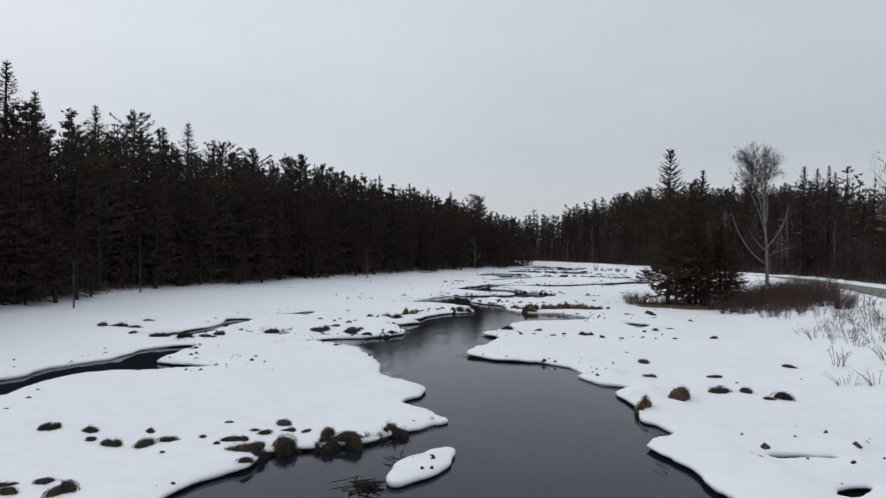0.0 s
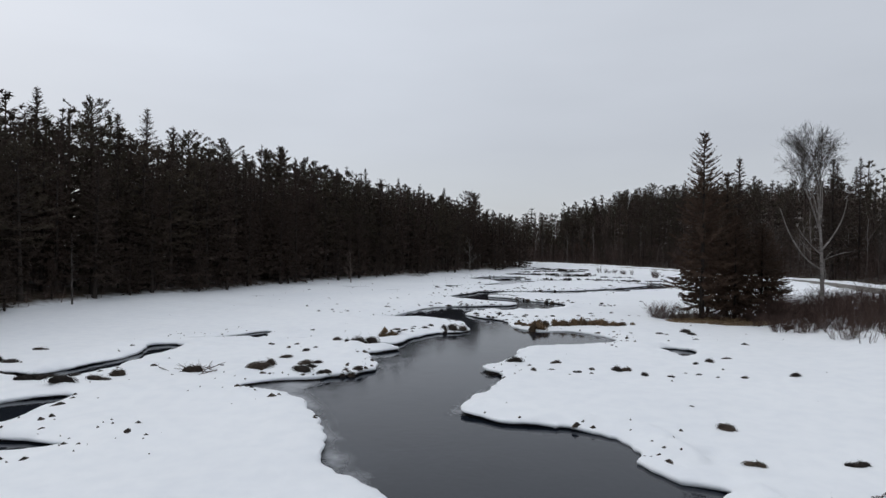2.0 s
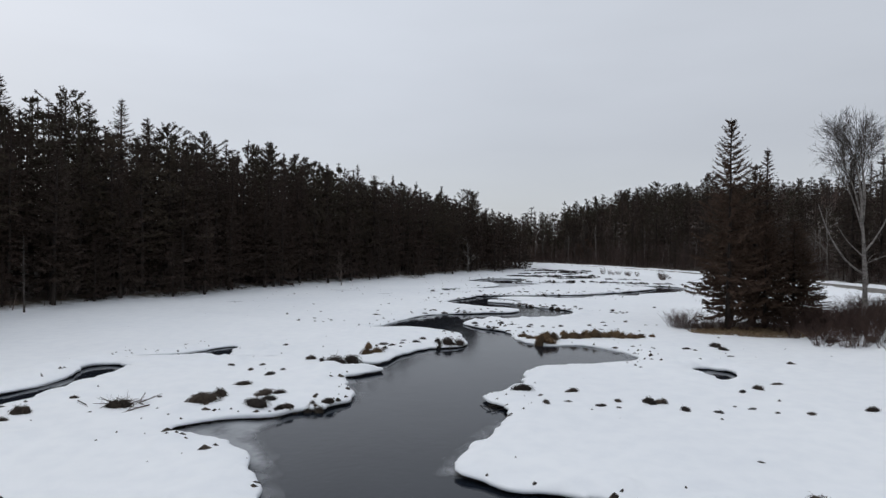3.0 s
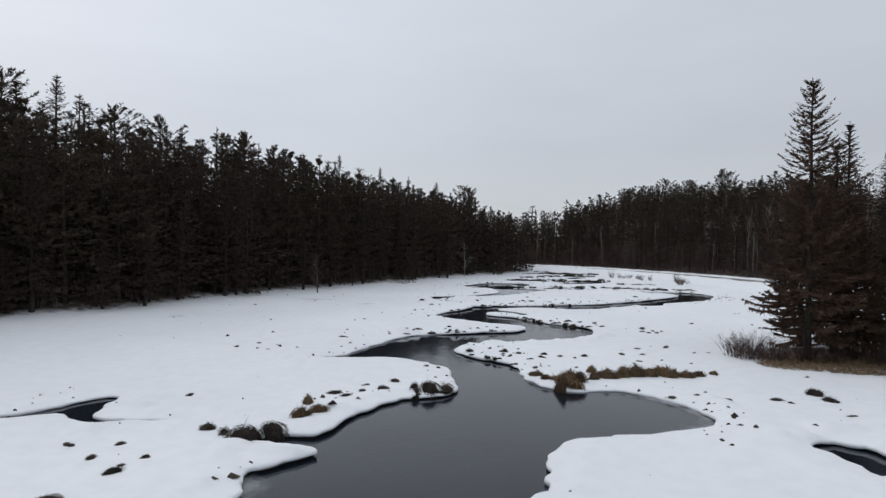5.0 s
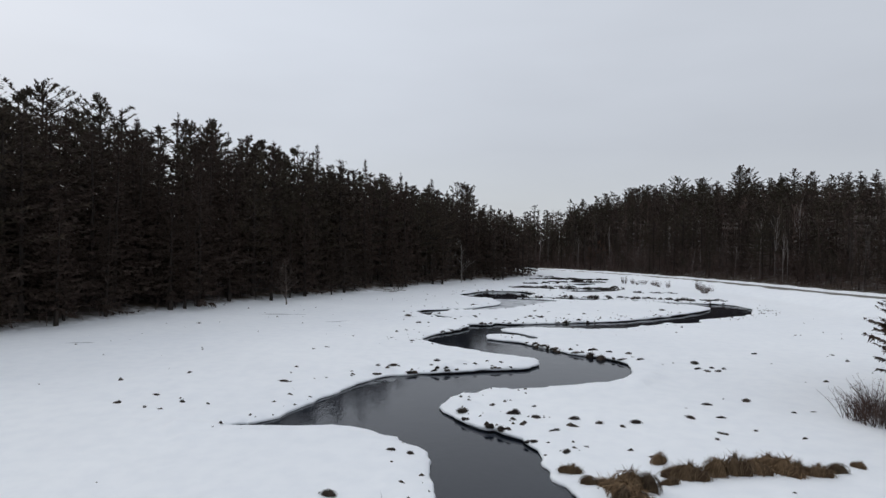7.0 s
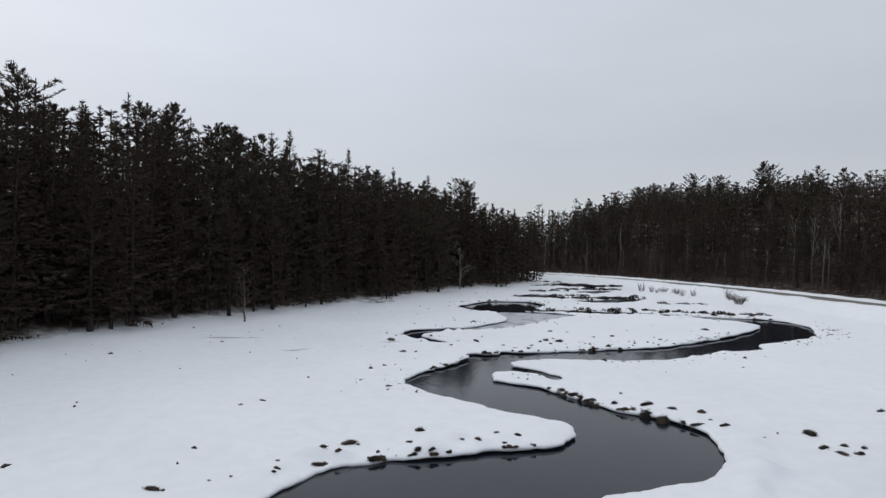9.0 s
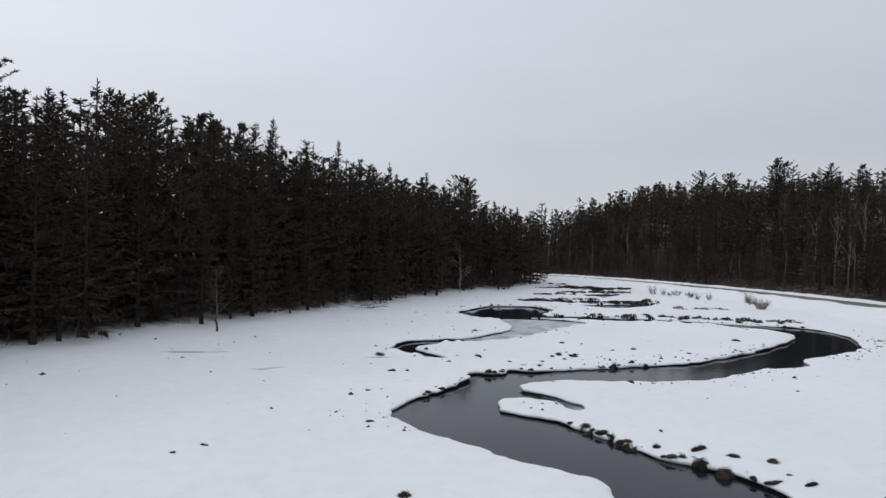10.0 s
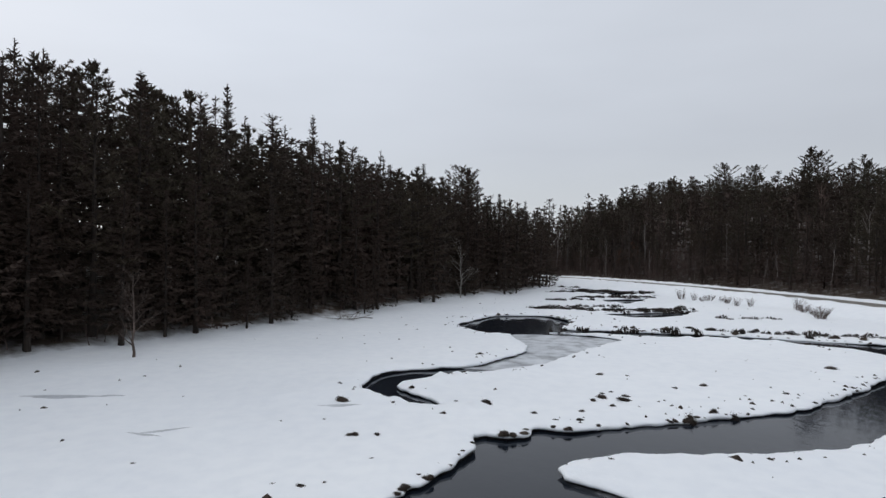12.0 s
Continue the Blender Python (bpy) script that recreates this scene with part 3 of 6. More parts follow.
# grey slush where water has soaked up through the snow
SLUSH, nt, b = material("grey_slush", 0.45, 0.4)
n1 = noise_node(nt, 2.5, 4, 0.6)
nt.links.new(ramp(nt, n1.outputs["Fac"], [(0.3, (0.36, 0.38, 0.41)), (0.7, (0.62, 0.65, 0.69))]).outputs[0], b.inputs["Base Color"])
bump(nt, b, n1.outputs["Fac"], 0.3, 0.02)
for x0, y0, rx_, ry_, turn in ((-12.6, 95.6, 1.9, 0.34, 0.1), (-10.6, 96.0, 0.6, 0.14, 0.0), (-6.0, 90.9, 1.0, 0.12, 0.5), (-6.4, 90.4, 0.8, 0.1, -0.35), (0.0, 94.6, 0.9, 0.22, 0.1), (-21.0, 78.0, 1.0, 0.16, 0.1)):
    ang = np.linspace(0, 2 * math.pi, 24, endpoint=False)
    px_, py_ = [x0], [y0]
    for q in (0.5, 1.0):
        k_ = q * (1 + 0.25 * np.sin(3 * ang + x0) + 0.12 * np.sin(7 * ang))
        u_, w_ = np.cos(ang) * rx_ * k_, np.sin(ang) * ry_ * k_
        px_ += list(x0 + u_ * math.cos(turn) - w_ * math.sin(turn))
        py_ += list(y0 + u_ * math.sin(turn) + w_ * math.cos(turn))
    pz_ = height_at(np.array(px_), np.array(py_))[0] + np.array([0.03] * 25 + [-0.01] * 24)
    fs_ = [(0, 1 + k, 1 + (k + 1) % 24) for k in range(24)]
    for k in range(24):
        fs_ += [(1 + k, 25 + k, 25 + (k + 1) % 24), (1 + k, 25 + (k + 1) % 24, 1 + (k + 1) % 24)]
    tagged(mesh_object("slush_patch", np.stack([px_, py_, pz_], 1), fs_, [SLUSH], None, None, True), "thin patch of grey wet slush on the snow", "slush", "slush patches", "structure")

# road strip on its bed
way = ROADWAY
tan = np.gradient(way, axis=0)
tan /= np.linalg.norm(tan, axis=1)[:, None]
nrm = np.stack([tan[:, 1], -tan[:, 0]], 1)
rv, rf = [], []
for i, (p, n) in enumerate(zip(way, nrm)):
    z = float(road_height(p[1])) - 0.12 + 0.05
    for j, (o, dz) in enumerate(((-2.95, -0.03), (-2.7, 0.0), (0.0, 0.04), (2.7, 0.0), (2.95, -0.03))):
        rv.append((p[0] + n[0] * o, p[1] + n[1] * o, z + dz))
    if i:
        rf += [((i - 1) * 5 + j, (i - 1) * 5 + j + 1, i * 5 + j + 1, i * 5 + j) for j in range(4)]
road = mesh_object("road", rv, rf, [ROAD], None, None, True)
tagged(road, "ploughed grey road with snow banks on both sides", "road", kind="structure")


# ---- trees: shapes ----
class Shape:
    """Gathers triangles for one mesh."""

    def __init__(self):
        self.v, self.f = [], []

    def tri(self, a, b, c):
        n = len(self.v)
        self.v += [a, b, c]
        self.f.append((n, n + 1, n + 2))

    def tube(self, pts, radii, sides):
        """A tapered tube along pts."""
        n = len(self.v)
        for i, (p, r) in enumerate(zip(pts, radii)):
            d = Vector(pts[min(i + 1, len(pts) - 1)]) - Vector(pts[max(i - 1, 0)])
            d = d.normalized() if d.length > 1e-9 else Vector((0, 0, 1))
            u = d.cross(Vector((0.31, 0.95, 0.05))).normalized()
            w = d.cross(u)
            for s in range(sides):
                a = 2 * math.pi * s / sides
                self.v.append(tuple(Vector(p) + (u * math.cos(a) + w * math.sin(a)) * r))
        for i in range(len(pts) - 1):
            for s in range(sides):
                a, b = n + i * sides + s, n + i * sides + (s + 1) % sides
                self.f += [(a, b, b + sides), (a, b + sides, a + sides)]

    def arrays(self):
        return np.array(self.v, np.float32), np.array(self.f, np.int32)

    def mesh(self, name, mat, smooth_=False):
        v, f = self.arrays()
        ob = mesh_object(name, v, f, [mat], None, None, smooth_)
        me = ob.data
        bpy.data.objects.remove(ob)
        return me


def unit(v):
    return v / (np.linalg.norm(v, axis=-1, keepdims=True) + 1e-9)


def blades(R, foot, way, size, wide):
    """Narrow pointed triangles, one for each foot: needle sprays that stand in the way given, turned at random about it."""
    way = unit(way)
    side = unit(np.cross(way, R.normal(size=way.shape)))
    size = size[:, None]
    return np.stack([foot + side * size * wide, foot - side * size * wide, foot + way * size], 1)


def conifer_crown(seed, h, r, low, boughs, per, size, ragged=0.3, missing=0.0, slim=0.85, bare=0.25, wide=0.2):
    """Boughs round a stem from low * h to the tip, drooping below and upswept above, each hung with needle sprays."""
    R = np.random.RandomState(seed)
    f = np.sort(np.clip((np.arange(boughs) + R.rand(boughs)) / boughs, 0, 0.995) ** 0.80)
    step = 1.0 / (boughs / 6.0)
    f = np.clip(0.45 * f + 0.55 * (np.round(f / step) * step) + R.normal(0, 0.006, boughs), 0, 0.965)
    keep = R.rand(boughs) > missing * (0.4 + f)
    f = f[keep]
    n = len(f)
    ang = np.arange(n) * 2.399 + R.normal(0, 0.45, n)
    L = r * (1 - f) ** slim * (0.55 + 0.45 * np.minimum(1, f * 6 + 0.35)) * np.clip(1 + ragged * R.normal(0, 0.75, n), 0.35, 1.7) * (1 - 0.15 * np.clip((f - 0.8) / 0.165, 0, 1)) + 0.08
    droop = 0.42 - 0.85 * f + R.normal(0, 0.10, n)
    z0 = h * (low + (1 - low) * f)
    out = np.stack([np.cos(ang), np.sin(ang), np.zeros(n)], 1)
    lat = np.stack([-np.sin(ang), np.cos(ang), np.zeros(n)], 1)

    def at(i, t):
        z = z0[i] - droop[i] * L[i] * t + 0.25 * L[i] * t ** 3
        return out[i] * (L[i] * t)[:, None] + np.stack([0 * t, 0 * t, z], 1)

    m = np.maximum(5, (per * (0.3 + 0.7 * L / r)).astype(int))
    i = np.repeat(np.arange(n), m)
    k = len(i)
    t = (bare * (1 - f[i])) + (1 - bare * (1 - f[i])) * R.rand(k) ** 0.8
    p = at(i, t)
    ahead = unit(at(i, np.minimum(t + 0.1, 1.1)) - at(i, t - 0.05))
    turn = np.where(R.rand(k) < 0.5, -1.0, 1.0) * R.uniform(0.3, 1.15, k)
    flat = ahead * np.cos(turn)[:, None] + lat[i] * np.sin(turn)[:, None]
    sz = size * (0.33 + 0.84 * (1 - f[i])) * R.uniform(0.6, 1.25, k) * np.where(t > 0.75, 0.75, 1.0)
    spray = flat + R.normal(0, 0.16, (k, 3)) - np.array([0, 0, 0.16])
    hang = flat * 0.55 + R.normal(0, 0.25, (k, 3)) - np.array([0, 0, 0.55]) * (1 - 0.8 * f[i])[:, None]
    rod0 = at(np.arange(n), np.zeros(n))
    rod1 = at(np.arange(n), np.ones(n))
    g = (0.012 + 0.008 * L)[:, None]
    up = np.array([0, 0, 1.0])
    tip = np.zeros((14, 3))
    tip[:, 2] = h * np.linspace(0.89, 0.985, 14)
    ta = np.arange(14) * 2.4
    tway = np.stack([np.cos(ta) * 0.6, np.sin(ta) * 0.6, np.full(14, 0.62)], 1)
    return np.concatenate([blades(R, p, spray, sz, wide), blades(R, p, hang, sz * 0.85, wide), np.stack([rod0 + up * g, rod0 - up * g, rod1], 1), np.stack([rod0 + lat * g, rod0 - lat * g, rod1], 1),
                           blades(R, tip, tway, np.linspace(0.62, 0.22, 14) * (h / 17), 0.16), [[(0.05, 0, h * 0.9), (-0.05, 0, h * 0.9), (0, 0, h)], [(0, 0.05, h * 0.9), (0, -0.05, h * 0.9), (0, 0, h)]]])


def pine_crown(seed, h, r, low, limbs, per, size, wide=0.2, dome=0.6):
    """Long upswept limbs in loose tiers that carry plumes of needles on their outer halves. Returns needles and limbs."""
    R = np.random.RandomState(seed)
    f = np.clip((np.arange(limbs) + R.rand(limbs)) / limbs, 0, 0.99)
    step = 4.5 / limbs
    f = np.clip(0.35 * f + 0.65 * np.round(f / step) * step + R.normal(0, 0.008, limbs), 0, 0.985)
    n = limbs
    ang = np.arange(n) * 2.399 + R.normal(0, 0.6, n)
    L = r * (1.03 - f) ** dome * (0.6 + 0.4 * np.minimum(1, 3 * f + 0.2)) * R.choice((0.55, 0.8, 0.95, 1.05, 1.25), n) * (1 - 0.4 * np.clip((f - 0.8) / 0.18, 0, 1)) + 0.12
    rise = 0.02 + 0.5 * f + 0.7 * f ** 4 + R.normal(0, 0.08, n)
    z0 = h * (low + (0.97 - low) * f)
    out = np.stack([np.cos(ang), np.sin(ang), np.zeros(n)], 1)
    lat = np.stack([-np.sin(ang), np.cos(ang), np.zeros(n)], 1)

    def at(i, t):
        return out[i] * (L[i] * t)[:, None] + np.stack([0 * t, 0 * t, z0[i] + L[i] * (rise[i] * t + 0.22 * t * t - 0.12 * t)], 1)

    m = np.maximum(3, (per * (0.3 + 0.7 * L / r)).astype(int))
    i = np.repeat(np.arange(n), m)
    k = len(i)
    t = 0.32 + 0.68 * R.rand(k) ** 0.75
    off = R.uniform(-1, 1, k) * (1.15 - t) * 0.65 * L[i]
    foot = at(i, np.maximum(t - 0.14, 0.1))
    p = at(i, t) + lat[i] * off[:, None] + np.array([0, 0, 1.0]) * (R.uniform(0, 0.14, k) + 0.12 * abs(off))[:, None]
    way = unit(p - foot) * 0.8 + np.array([0, 0, 0.45])
    sz = size * R.uniform(0.65, 1.25, k)
    tris = [blades(R, p - unit(way) * (sz * 0.3)[:, None], way + R.normal(0, 0.7, (k, 3)), sz, wide) for _ in range(3)]
    g = np.array([0, 0, 0.02])
    tris.append(np.stack([foot + g, foot - g, p], 1))
    wood = Shape()
    for j in range(n):
        a_, b_, c_ = (tuple(at(np.array([j]), np.array([q]))[0]) for q in (0.0, 0.5, 0.96))
        wood.tube([a_, b_, c_], [0.045 + 0.008 * L[j], 0.03, 0.012], 3)
    kt = max(14, int(per * 2))
    zt = R.uniform(0.93, 0.985, kt)
    ta = R.rand(kt) * 6.283
    foot = np.stack([R.normal(0, 0.06, kt), R.normal(0, 0.06, kt), h * zt], 1)
    tris.append(blades(R, foot, np.stack([np.cos(ta), np.sin(ta), R.uniform(0.4, 1.6, kt)], 1), size * R.uniform(0.6, 1.0, kt) * (0.8 + 8 * (0.985 - zt)), wide))
    return np.concatenate(tris), wood


def soup(name, tris, mat):
    """One mesh from loose triangles."""
    ob = mesh_object(name, tris.reshape(-1, 3), np.arange(len(tris) * 3).reshape(-1, 3), [mat])
    me = ob.data
    bpy.data.objects.remove(ob)
    return me


def trunk_shape(rng, h, r, lean=0.0, sides=7, stubs=0):
    s = Shape()
    n = 7
    pts = [(lean * h * (i / n) ** 2 + rng.uniform(-0.03, 0.03), rng.uniform(-0.03, 0.03), -0.3 + (h * 0.97 + 0.3) * i / n) for i in range(n + 1)]
    s.tube(pts, [r * (1.25 if i == 0 else 1) * (1 - 0.9 * i / n) + 0.012 for i in range(n + 1)], sides)
    for k in range(stubs):
        z = h * rng.uniform(0.08, 0.45)
        a, L = rng.random() * 6.28, rng.uniform(0.6, 1.8)
        s.tube([(0, 0, z), (math.cos(a) * L * 0.6, math.sin(a) * L * 0.6, z - 0.1 * L), (math.cos(a) * L, math.sin(a) * L, z - 0.25 * L)], [0.025, 0.015, 0.005], 3)
    return s


def limb(shape, twigs, rng, start, way, length, radius, depth, sides, spread_, lift, kids):
    """One limb with its branches; the finest go into twigs."""
    n = 4 if depth > 1 else 2
    pts, p, d = [Vector(start)], Vector(start), Vector(way).normalized()
    for i in range(n):
        d = (d + Vector((rng.uniform(-1, 1), rng.uniform(-1, 1), rng.uniform(-0.6, 1) * lift)) * 0.16).normalized()
        p = p + d * length / n
        pts.append(p.copy())
    target = shape if depth > 1 else twigs
    target.tube([tuple(q) for q in pts], [radius * (1 - 0.75 * i / n) for i in range(n + 1)], sides if depth > 1 else 3)
    if depth == 0:
        return
    for k in range(kids[depth]):
        t = rng.uniform(0.3, 1.0)
        i = min(int(t * n), n - 1)
        q = pts[i].lerp(pts[i + 1], t * n - i)
        axis = (pts[i + 1] - pts[i]).normalized()
        side = axis.cross(Vector((rng.uniform(-1, 1), rng.uniform(-1, 1), rng.uniform(-1, 1)))).normalized()
        w = axis + side * spread_ * rng.uniform(0.7, 1.2) + Vector((0, 0, 0.25 * lift))
        limb(shape, twigs, rng, q, w, length * rng.uniform(0.38, 0.6), max(radius * (1 - 0.7 * t) * 0.55, 0.009), depth - 1, max(3, sides - 1), spread_, lift, kids)


def bare_tree(rng, h, r, first, forks, kids, spread_=0.75, lift=0.8):
    """Leafless broadleaf tree: stem and limbs, and its fine twigs."""
    wood, twigs = Shape(), Shape()
    n = 8
    bend = rng.uniform(-0.05, 0.05)
    stem = [Vector((bend * h * (i / n) ** 1.6 + rng.uniform(-0.06, 0.06), rng.uniform(-0.08, 0.08) * (i > 0), -0.3 + (h * 0.9 + 0.3) * i / n)) for i in range(n + 1)]
    wood.tube([tuple(p) for p in stem], [r * (1.2 if i == 0 else 1) * (1 - 0.88 * i / n) + 0.01 for i in range(n + 1)], 7)
    for k in range(forks):
        t = first + (1 - first) * (k + rng.random()) / forks
        i = min(int(t * n), n - 1)
        p = stem[i].lerp(stem[i + 1], t * n - i)
        a = rng.random() * 6.28
        w = Vector((math.cos(a) * spread_, math.sin(a) * spread_, 0.55 + 0.6 * t))
        limb(wood, twigs, rng, p, w, h * (0.34 - 0.18 * t) * rng.uniform(0.8, 1.2), r * (1 - 0.85 * t) * 0.5 + 0.012, 2, 4, spread_, lift, kids)
    return wood, twigs


def as_thing(name, parts, label, category, group):
    """An empty at the base with its parts under it; kept as the pattern for copies."""
    root = new(name)
    root.empty_display_size = 0.2
    tagged(root, label, category, group)
    for pname, me in parts:
        ob = new(pname, me)
        ob.parent = root
        if pname == "crown":
            tagged(ob, kind="stuff")
    return root


PATTERNS = {}
for i in range(5):
    rng = random.Random(100 + i)
    h, r = 17.0, (3.6, 3.0, 4.0, 2.7, 3.4)[i]
    crown = conifer_crown(100 + i, h, r, (0.05, 0.08, 0.03, 0.10, 0.06)[i], 170, 16, 0.56, 0.34, 0.05, (0.66, 0.58, 0.75, 0.62, 0.8)[i], 0.0, 0.2)
    PATTERNS["spruce", i] = [("trunk", trunk_shape(rng, h, 0.21, 0, 7, 8).mesh("trunk", BARK, True)), ("crown", soup("crown", crown, SPRUCE))]
for i in range(3):
    rng = random.Random(115 + i)
    h = 17.0
    crown = conifer_crown(115 + i, h, (3.2, 3.6, 4.0)[i], (0.09, 0.11, 0.07)[i], 340, 52, 0.44, 0.22, (0.24, 0.1, 0.1)[i], 0.62, 0.2, 0.2)
    PATTERNS["browned", i] = [("trunk", trunk_shape(rng, h, 0.23, 0, 7, 14).mesh("trunk", BARK, True)), ("crown", soup("crown", crown, BROWNED))]
    crown = conifer_crown(215 + i, h, (2.6, 2.3, 2.9)[i], (0.14, 0.16, 0.12)[i], 270, 16, 0.46, 0.24, 0.08, 0.85, 0.1, 0.19)
    PATTERNS["spruce", 5 + i] = [("trunk", trunk_shape(rng, h, 0.23, 0, 7, 12).mesh("trunk", BARK, True)), ("crown", soup("crown", crown, SPRUCE))]
for i in range(3):
    rng = random.Random(145 + i)
    crown = conifer_crown(145 + i, 17.0, (3.4, 2.9, 3.8)[i], 0.06, 95, 9, 0.82, 0.3, 0.05, (0.65, 0.8, 0.9)[i], 0.0, 0.22)
    PATTERNS["spruce", 8 + i] = [("trunk", trunk_shape(rng, 17.0, 0.21, 0, 5, 0).mesh("trunk", BARK, True)), ("crown", soup("crown", crown, SPRUCE))]
for i in range(3):
    rng = random.Random(130 + i)
    h = 16.0
    crown = conifer_crown(130 + i, h, (1.6, 1.9, 1.35)[i], 0.06, 190, 9, 0.48, 0.2, 0.05, 0.8, 0.1, 0.2)
    PATTERNS["fir", i] = [("trunk", trunk_shape(rng, h, 0.15, 0, 6, 4).mesh("trunk", BARK, True)), ("crown", soup("crown", crown, SPRUCE))]
for i in range(7):
    rng = random.Random(160 + i)
    h = 19.0
    crown, wood = pine_crown(160 + i, h, (4.6, 5.2, 4.2, 4.9, 4.4, 5.0, 4.0)[i], (0.25, 0.32, 0.36, 0.2, 0.3, 0.36, 0.4)[i], 54 if i < 4 else 72, 22 if i < 4 else 34, 0.40 if i < 4 else 0.33, 0.19, (0.72, 0.62, 0.8, 0.66, 0.62, 0.55, 0.7)[i])
    tr = trunk_shape(rng, h, 0.27, 0, 7, 8)
    n = len(tr.v)
    tr.v += wood.v
    tr.f += [tuple(q + n for q in t) for t in wood.f]
    PATTERNS["pine", i] = [("trunk", tr.mesh("trunk", BARK, True)), ("crown", soup("crown", crown, PINE))]
for i in range(4):
    rng = random.Random(230 + i)
    wood, twigs = bare_tree(rng, 11.0, 0.10, (0.45, 0.35, 0.5, 0.3)[i], 9, {2: 3, 1: 3}, 0.38, 1.2)
    PATTERNS["birch", i] = [("trunk", wood.mesh("trunk", WHITEBARK, True)), ("crown", twigs.mesh("crown", TWIG))]
for i in range(5):
    rng = random.Random(190 + i)
    h = 14.0
    wood, twigs = bare_tree(rng, h, 0.13, (0.3, 0.45, 0.25, 0.4, 0.35)[i], 11, {2: 4, 1: 4}, 0.6 + 0.1 * (i % 3), 0.9)
    PATTERNS["bare", i] = [("trunk", wood.mesh("trunk", (GREYBARK, GREYBARK, PALE, GREYBARK, GREYBARK)[i], True)), ("crown", twigs.mesh("crown", TWIG))]
BASE_H = {"birch": 11.0, "browned": 17.0, "spruce": 17.0, "fir": 16.0, "pine": 19.0, "bare": 14.0}
COUNT = {"spruce": 5, "fir": 3, "pine": 4, "bare": 5}
NAMES = {"birch": "birch_tree", "browned": "spruce_tree", "spruce": "spruce_tree", "fir": "fir_tree", "pine": "pine_tree", "bare": "bare_tree"}
LABELS = {
    "birch": "leafless birch with a pale whitish trunk among brown undergrowth",
    "browned": "dark brownish green spruce with drooping boughs",
    "spruce": "dark green spruce with drooping boughs at the snowy meadow's edge",
    "fir": "slender dark balsam fir with a pointed narrow crown",
    "pine": "tall white pine with tufted upswept dark green boughs",
    "bare": "leafless broadleaf tree with pale grey bark and fine twigs",
}
ROOTS = {}


def plant(kind, variant, x, y, z, height, turn, widen=1.0, label="", lean=0.0):
    """A tree of its own, from one of the patterns."""
    k = height / BASE_H[kind]
    m = Matrix.LocRotScale((x, y, z), Euler((lean, 0, turn)), (k * widen, k * widen, k))
    key = (kind, variant)
    if key not in ROOTS:
        ROOTS[key] = as_thing(NAMES[kind], PATTERNS[key], LABELS[kind], "tree", "trees at the meadow's edge")
        ROOTS[key].matrix_basis = m
        ob = ROOTS[key]
    else:
        src = ROOTS[key]
        keep = src.matrix_basis.copy()
        src.matrix_basis = Matrix.Identity(4)
        ob = copy_thing(src, m)
        src.matrix_basis = keep
        tagged(ob, LABELS[kind])
    if label:
        tagged(ob, label)
    return ob


rng = random.Random(5)
# trees that rise above the woods' skyline: kind, x, y, height of the tip
TALL_WEST = [("spruce", -48.2, 62, 25.8), ("spruce", -47.6, 65.6, 23.4), ("fir", -47, 70.7, 22.0), ("spruce", -53.6, 87.4, 26.9), ("pine", -59, 108.8, 30.1), ("spruce", -46.5, 94, 25.0),
    ("spruce", -43.3, 96.2, 26.2), ("pine", -39.7, 102, 23.6), ("pine", -35.5, 105.5, 22.9), ("spruce", -41.6, 125.6, 25.1), ("spruce", -42.6, 128, 25.0), ("fir", -40, 130.7, 23.8), ("pine", -34.4, 127.2, 24.6), ("pine", -32.6, 129.2, 24.6),
    ("pine", -33.7, 133.8, 26.8), ("pine", -30.3, 141, 25.4), ("pine", -28.4, 141.4, 24.8), ("spruce", -25.9, 144.9, 24.6)]
TALL_WEST_FAR = [("spruce", -16.7, 133.5, 20.2), ("fir", -18.2, 133, 19.4), ("spruce", -10.5, 137.9, 19.5), ("pine", -20.8, 166, 23.0), ("fir", -8, 141.5, 18.6), ("pine", -10.6, 188, 24.8), ("fir", -6.2, 180, 23.6), ("spruce", 1.2, 185, 23.6),
    ("spruce", -4.6, 176, 22.0), ("pine", 8.2, 172, 21.2), ("pine", 9.4, 174.5, 21.0), ("fir", 12.8, 171, 15.7), ("fir", 15.9, 180, 16.4), ("fir", 18.5, 184, 15.0)]
TALL_EAST = [("spruce", 64.5, 105, 21.7), ("fir", 69, 105, 21.9), ("spruce", 89.8, 141.6, 26.5), ("bare", 70, 92, 22.5), ("pine", 80, 189, 28.8), ("pine", 82.6, 190.5, 28.2), ("pine", 60.5, 239.5, 25.0),
    ("pine", 72.7, 210, 28.2), ("pine", 86.7, 181.5, 25.2), ("pine", 79.5, 209, 27.8), ("pine", 60.5, 272, 26.3), ("pine", 93, 180, 26.4), ("fir", 66, 190, 21.0), ("spruce", 95, 143, 25.8), ("pine", 66, 225, 26), ("pine", 118, 361, 42), ("pine", 103, 299, 36.3), ("pine", 88, 300, 34), ("pine", 133, 330, 42), ("pine", 110, 215, 32), ("spruce", 100, 205, 29.5)]
taken = []
for kind, x, y, tip in TALL_WEST + TALL_WEST_FAR + TALL_EAST:
    z = float(height_at(x, y)[0][0])
    fine = {"spruce": 5, "pine": 4}.get(kind, 0)
    plant(kind, fine + rng.randrange(3), x, y, z, tip - z, rng.random() * 6.28, {"spruce": 1.25, "pine": 1.1}.get(kind, 1.1))
    taken.append((x, y))

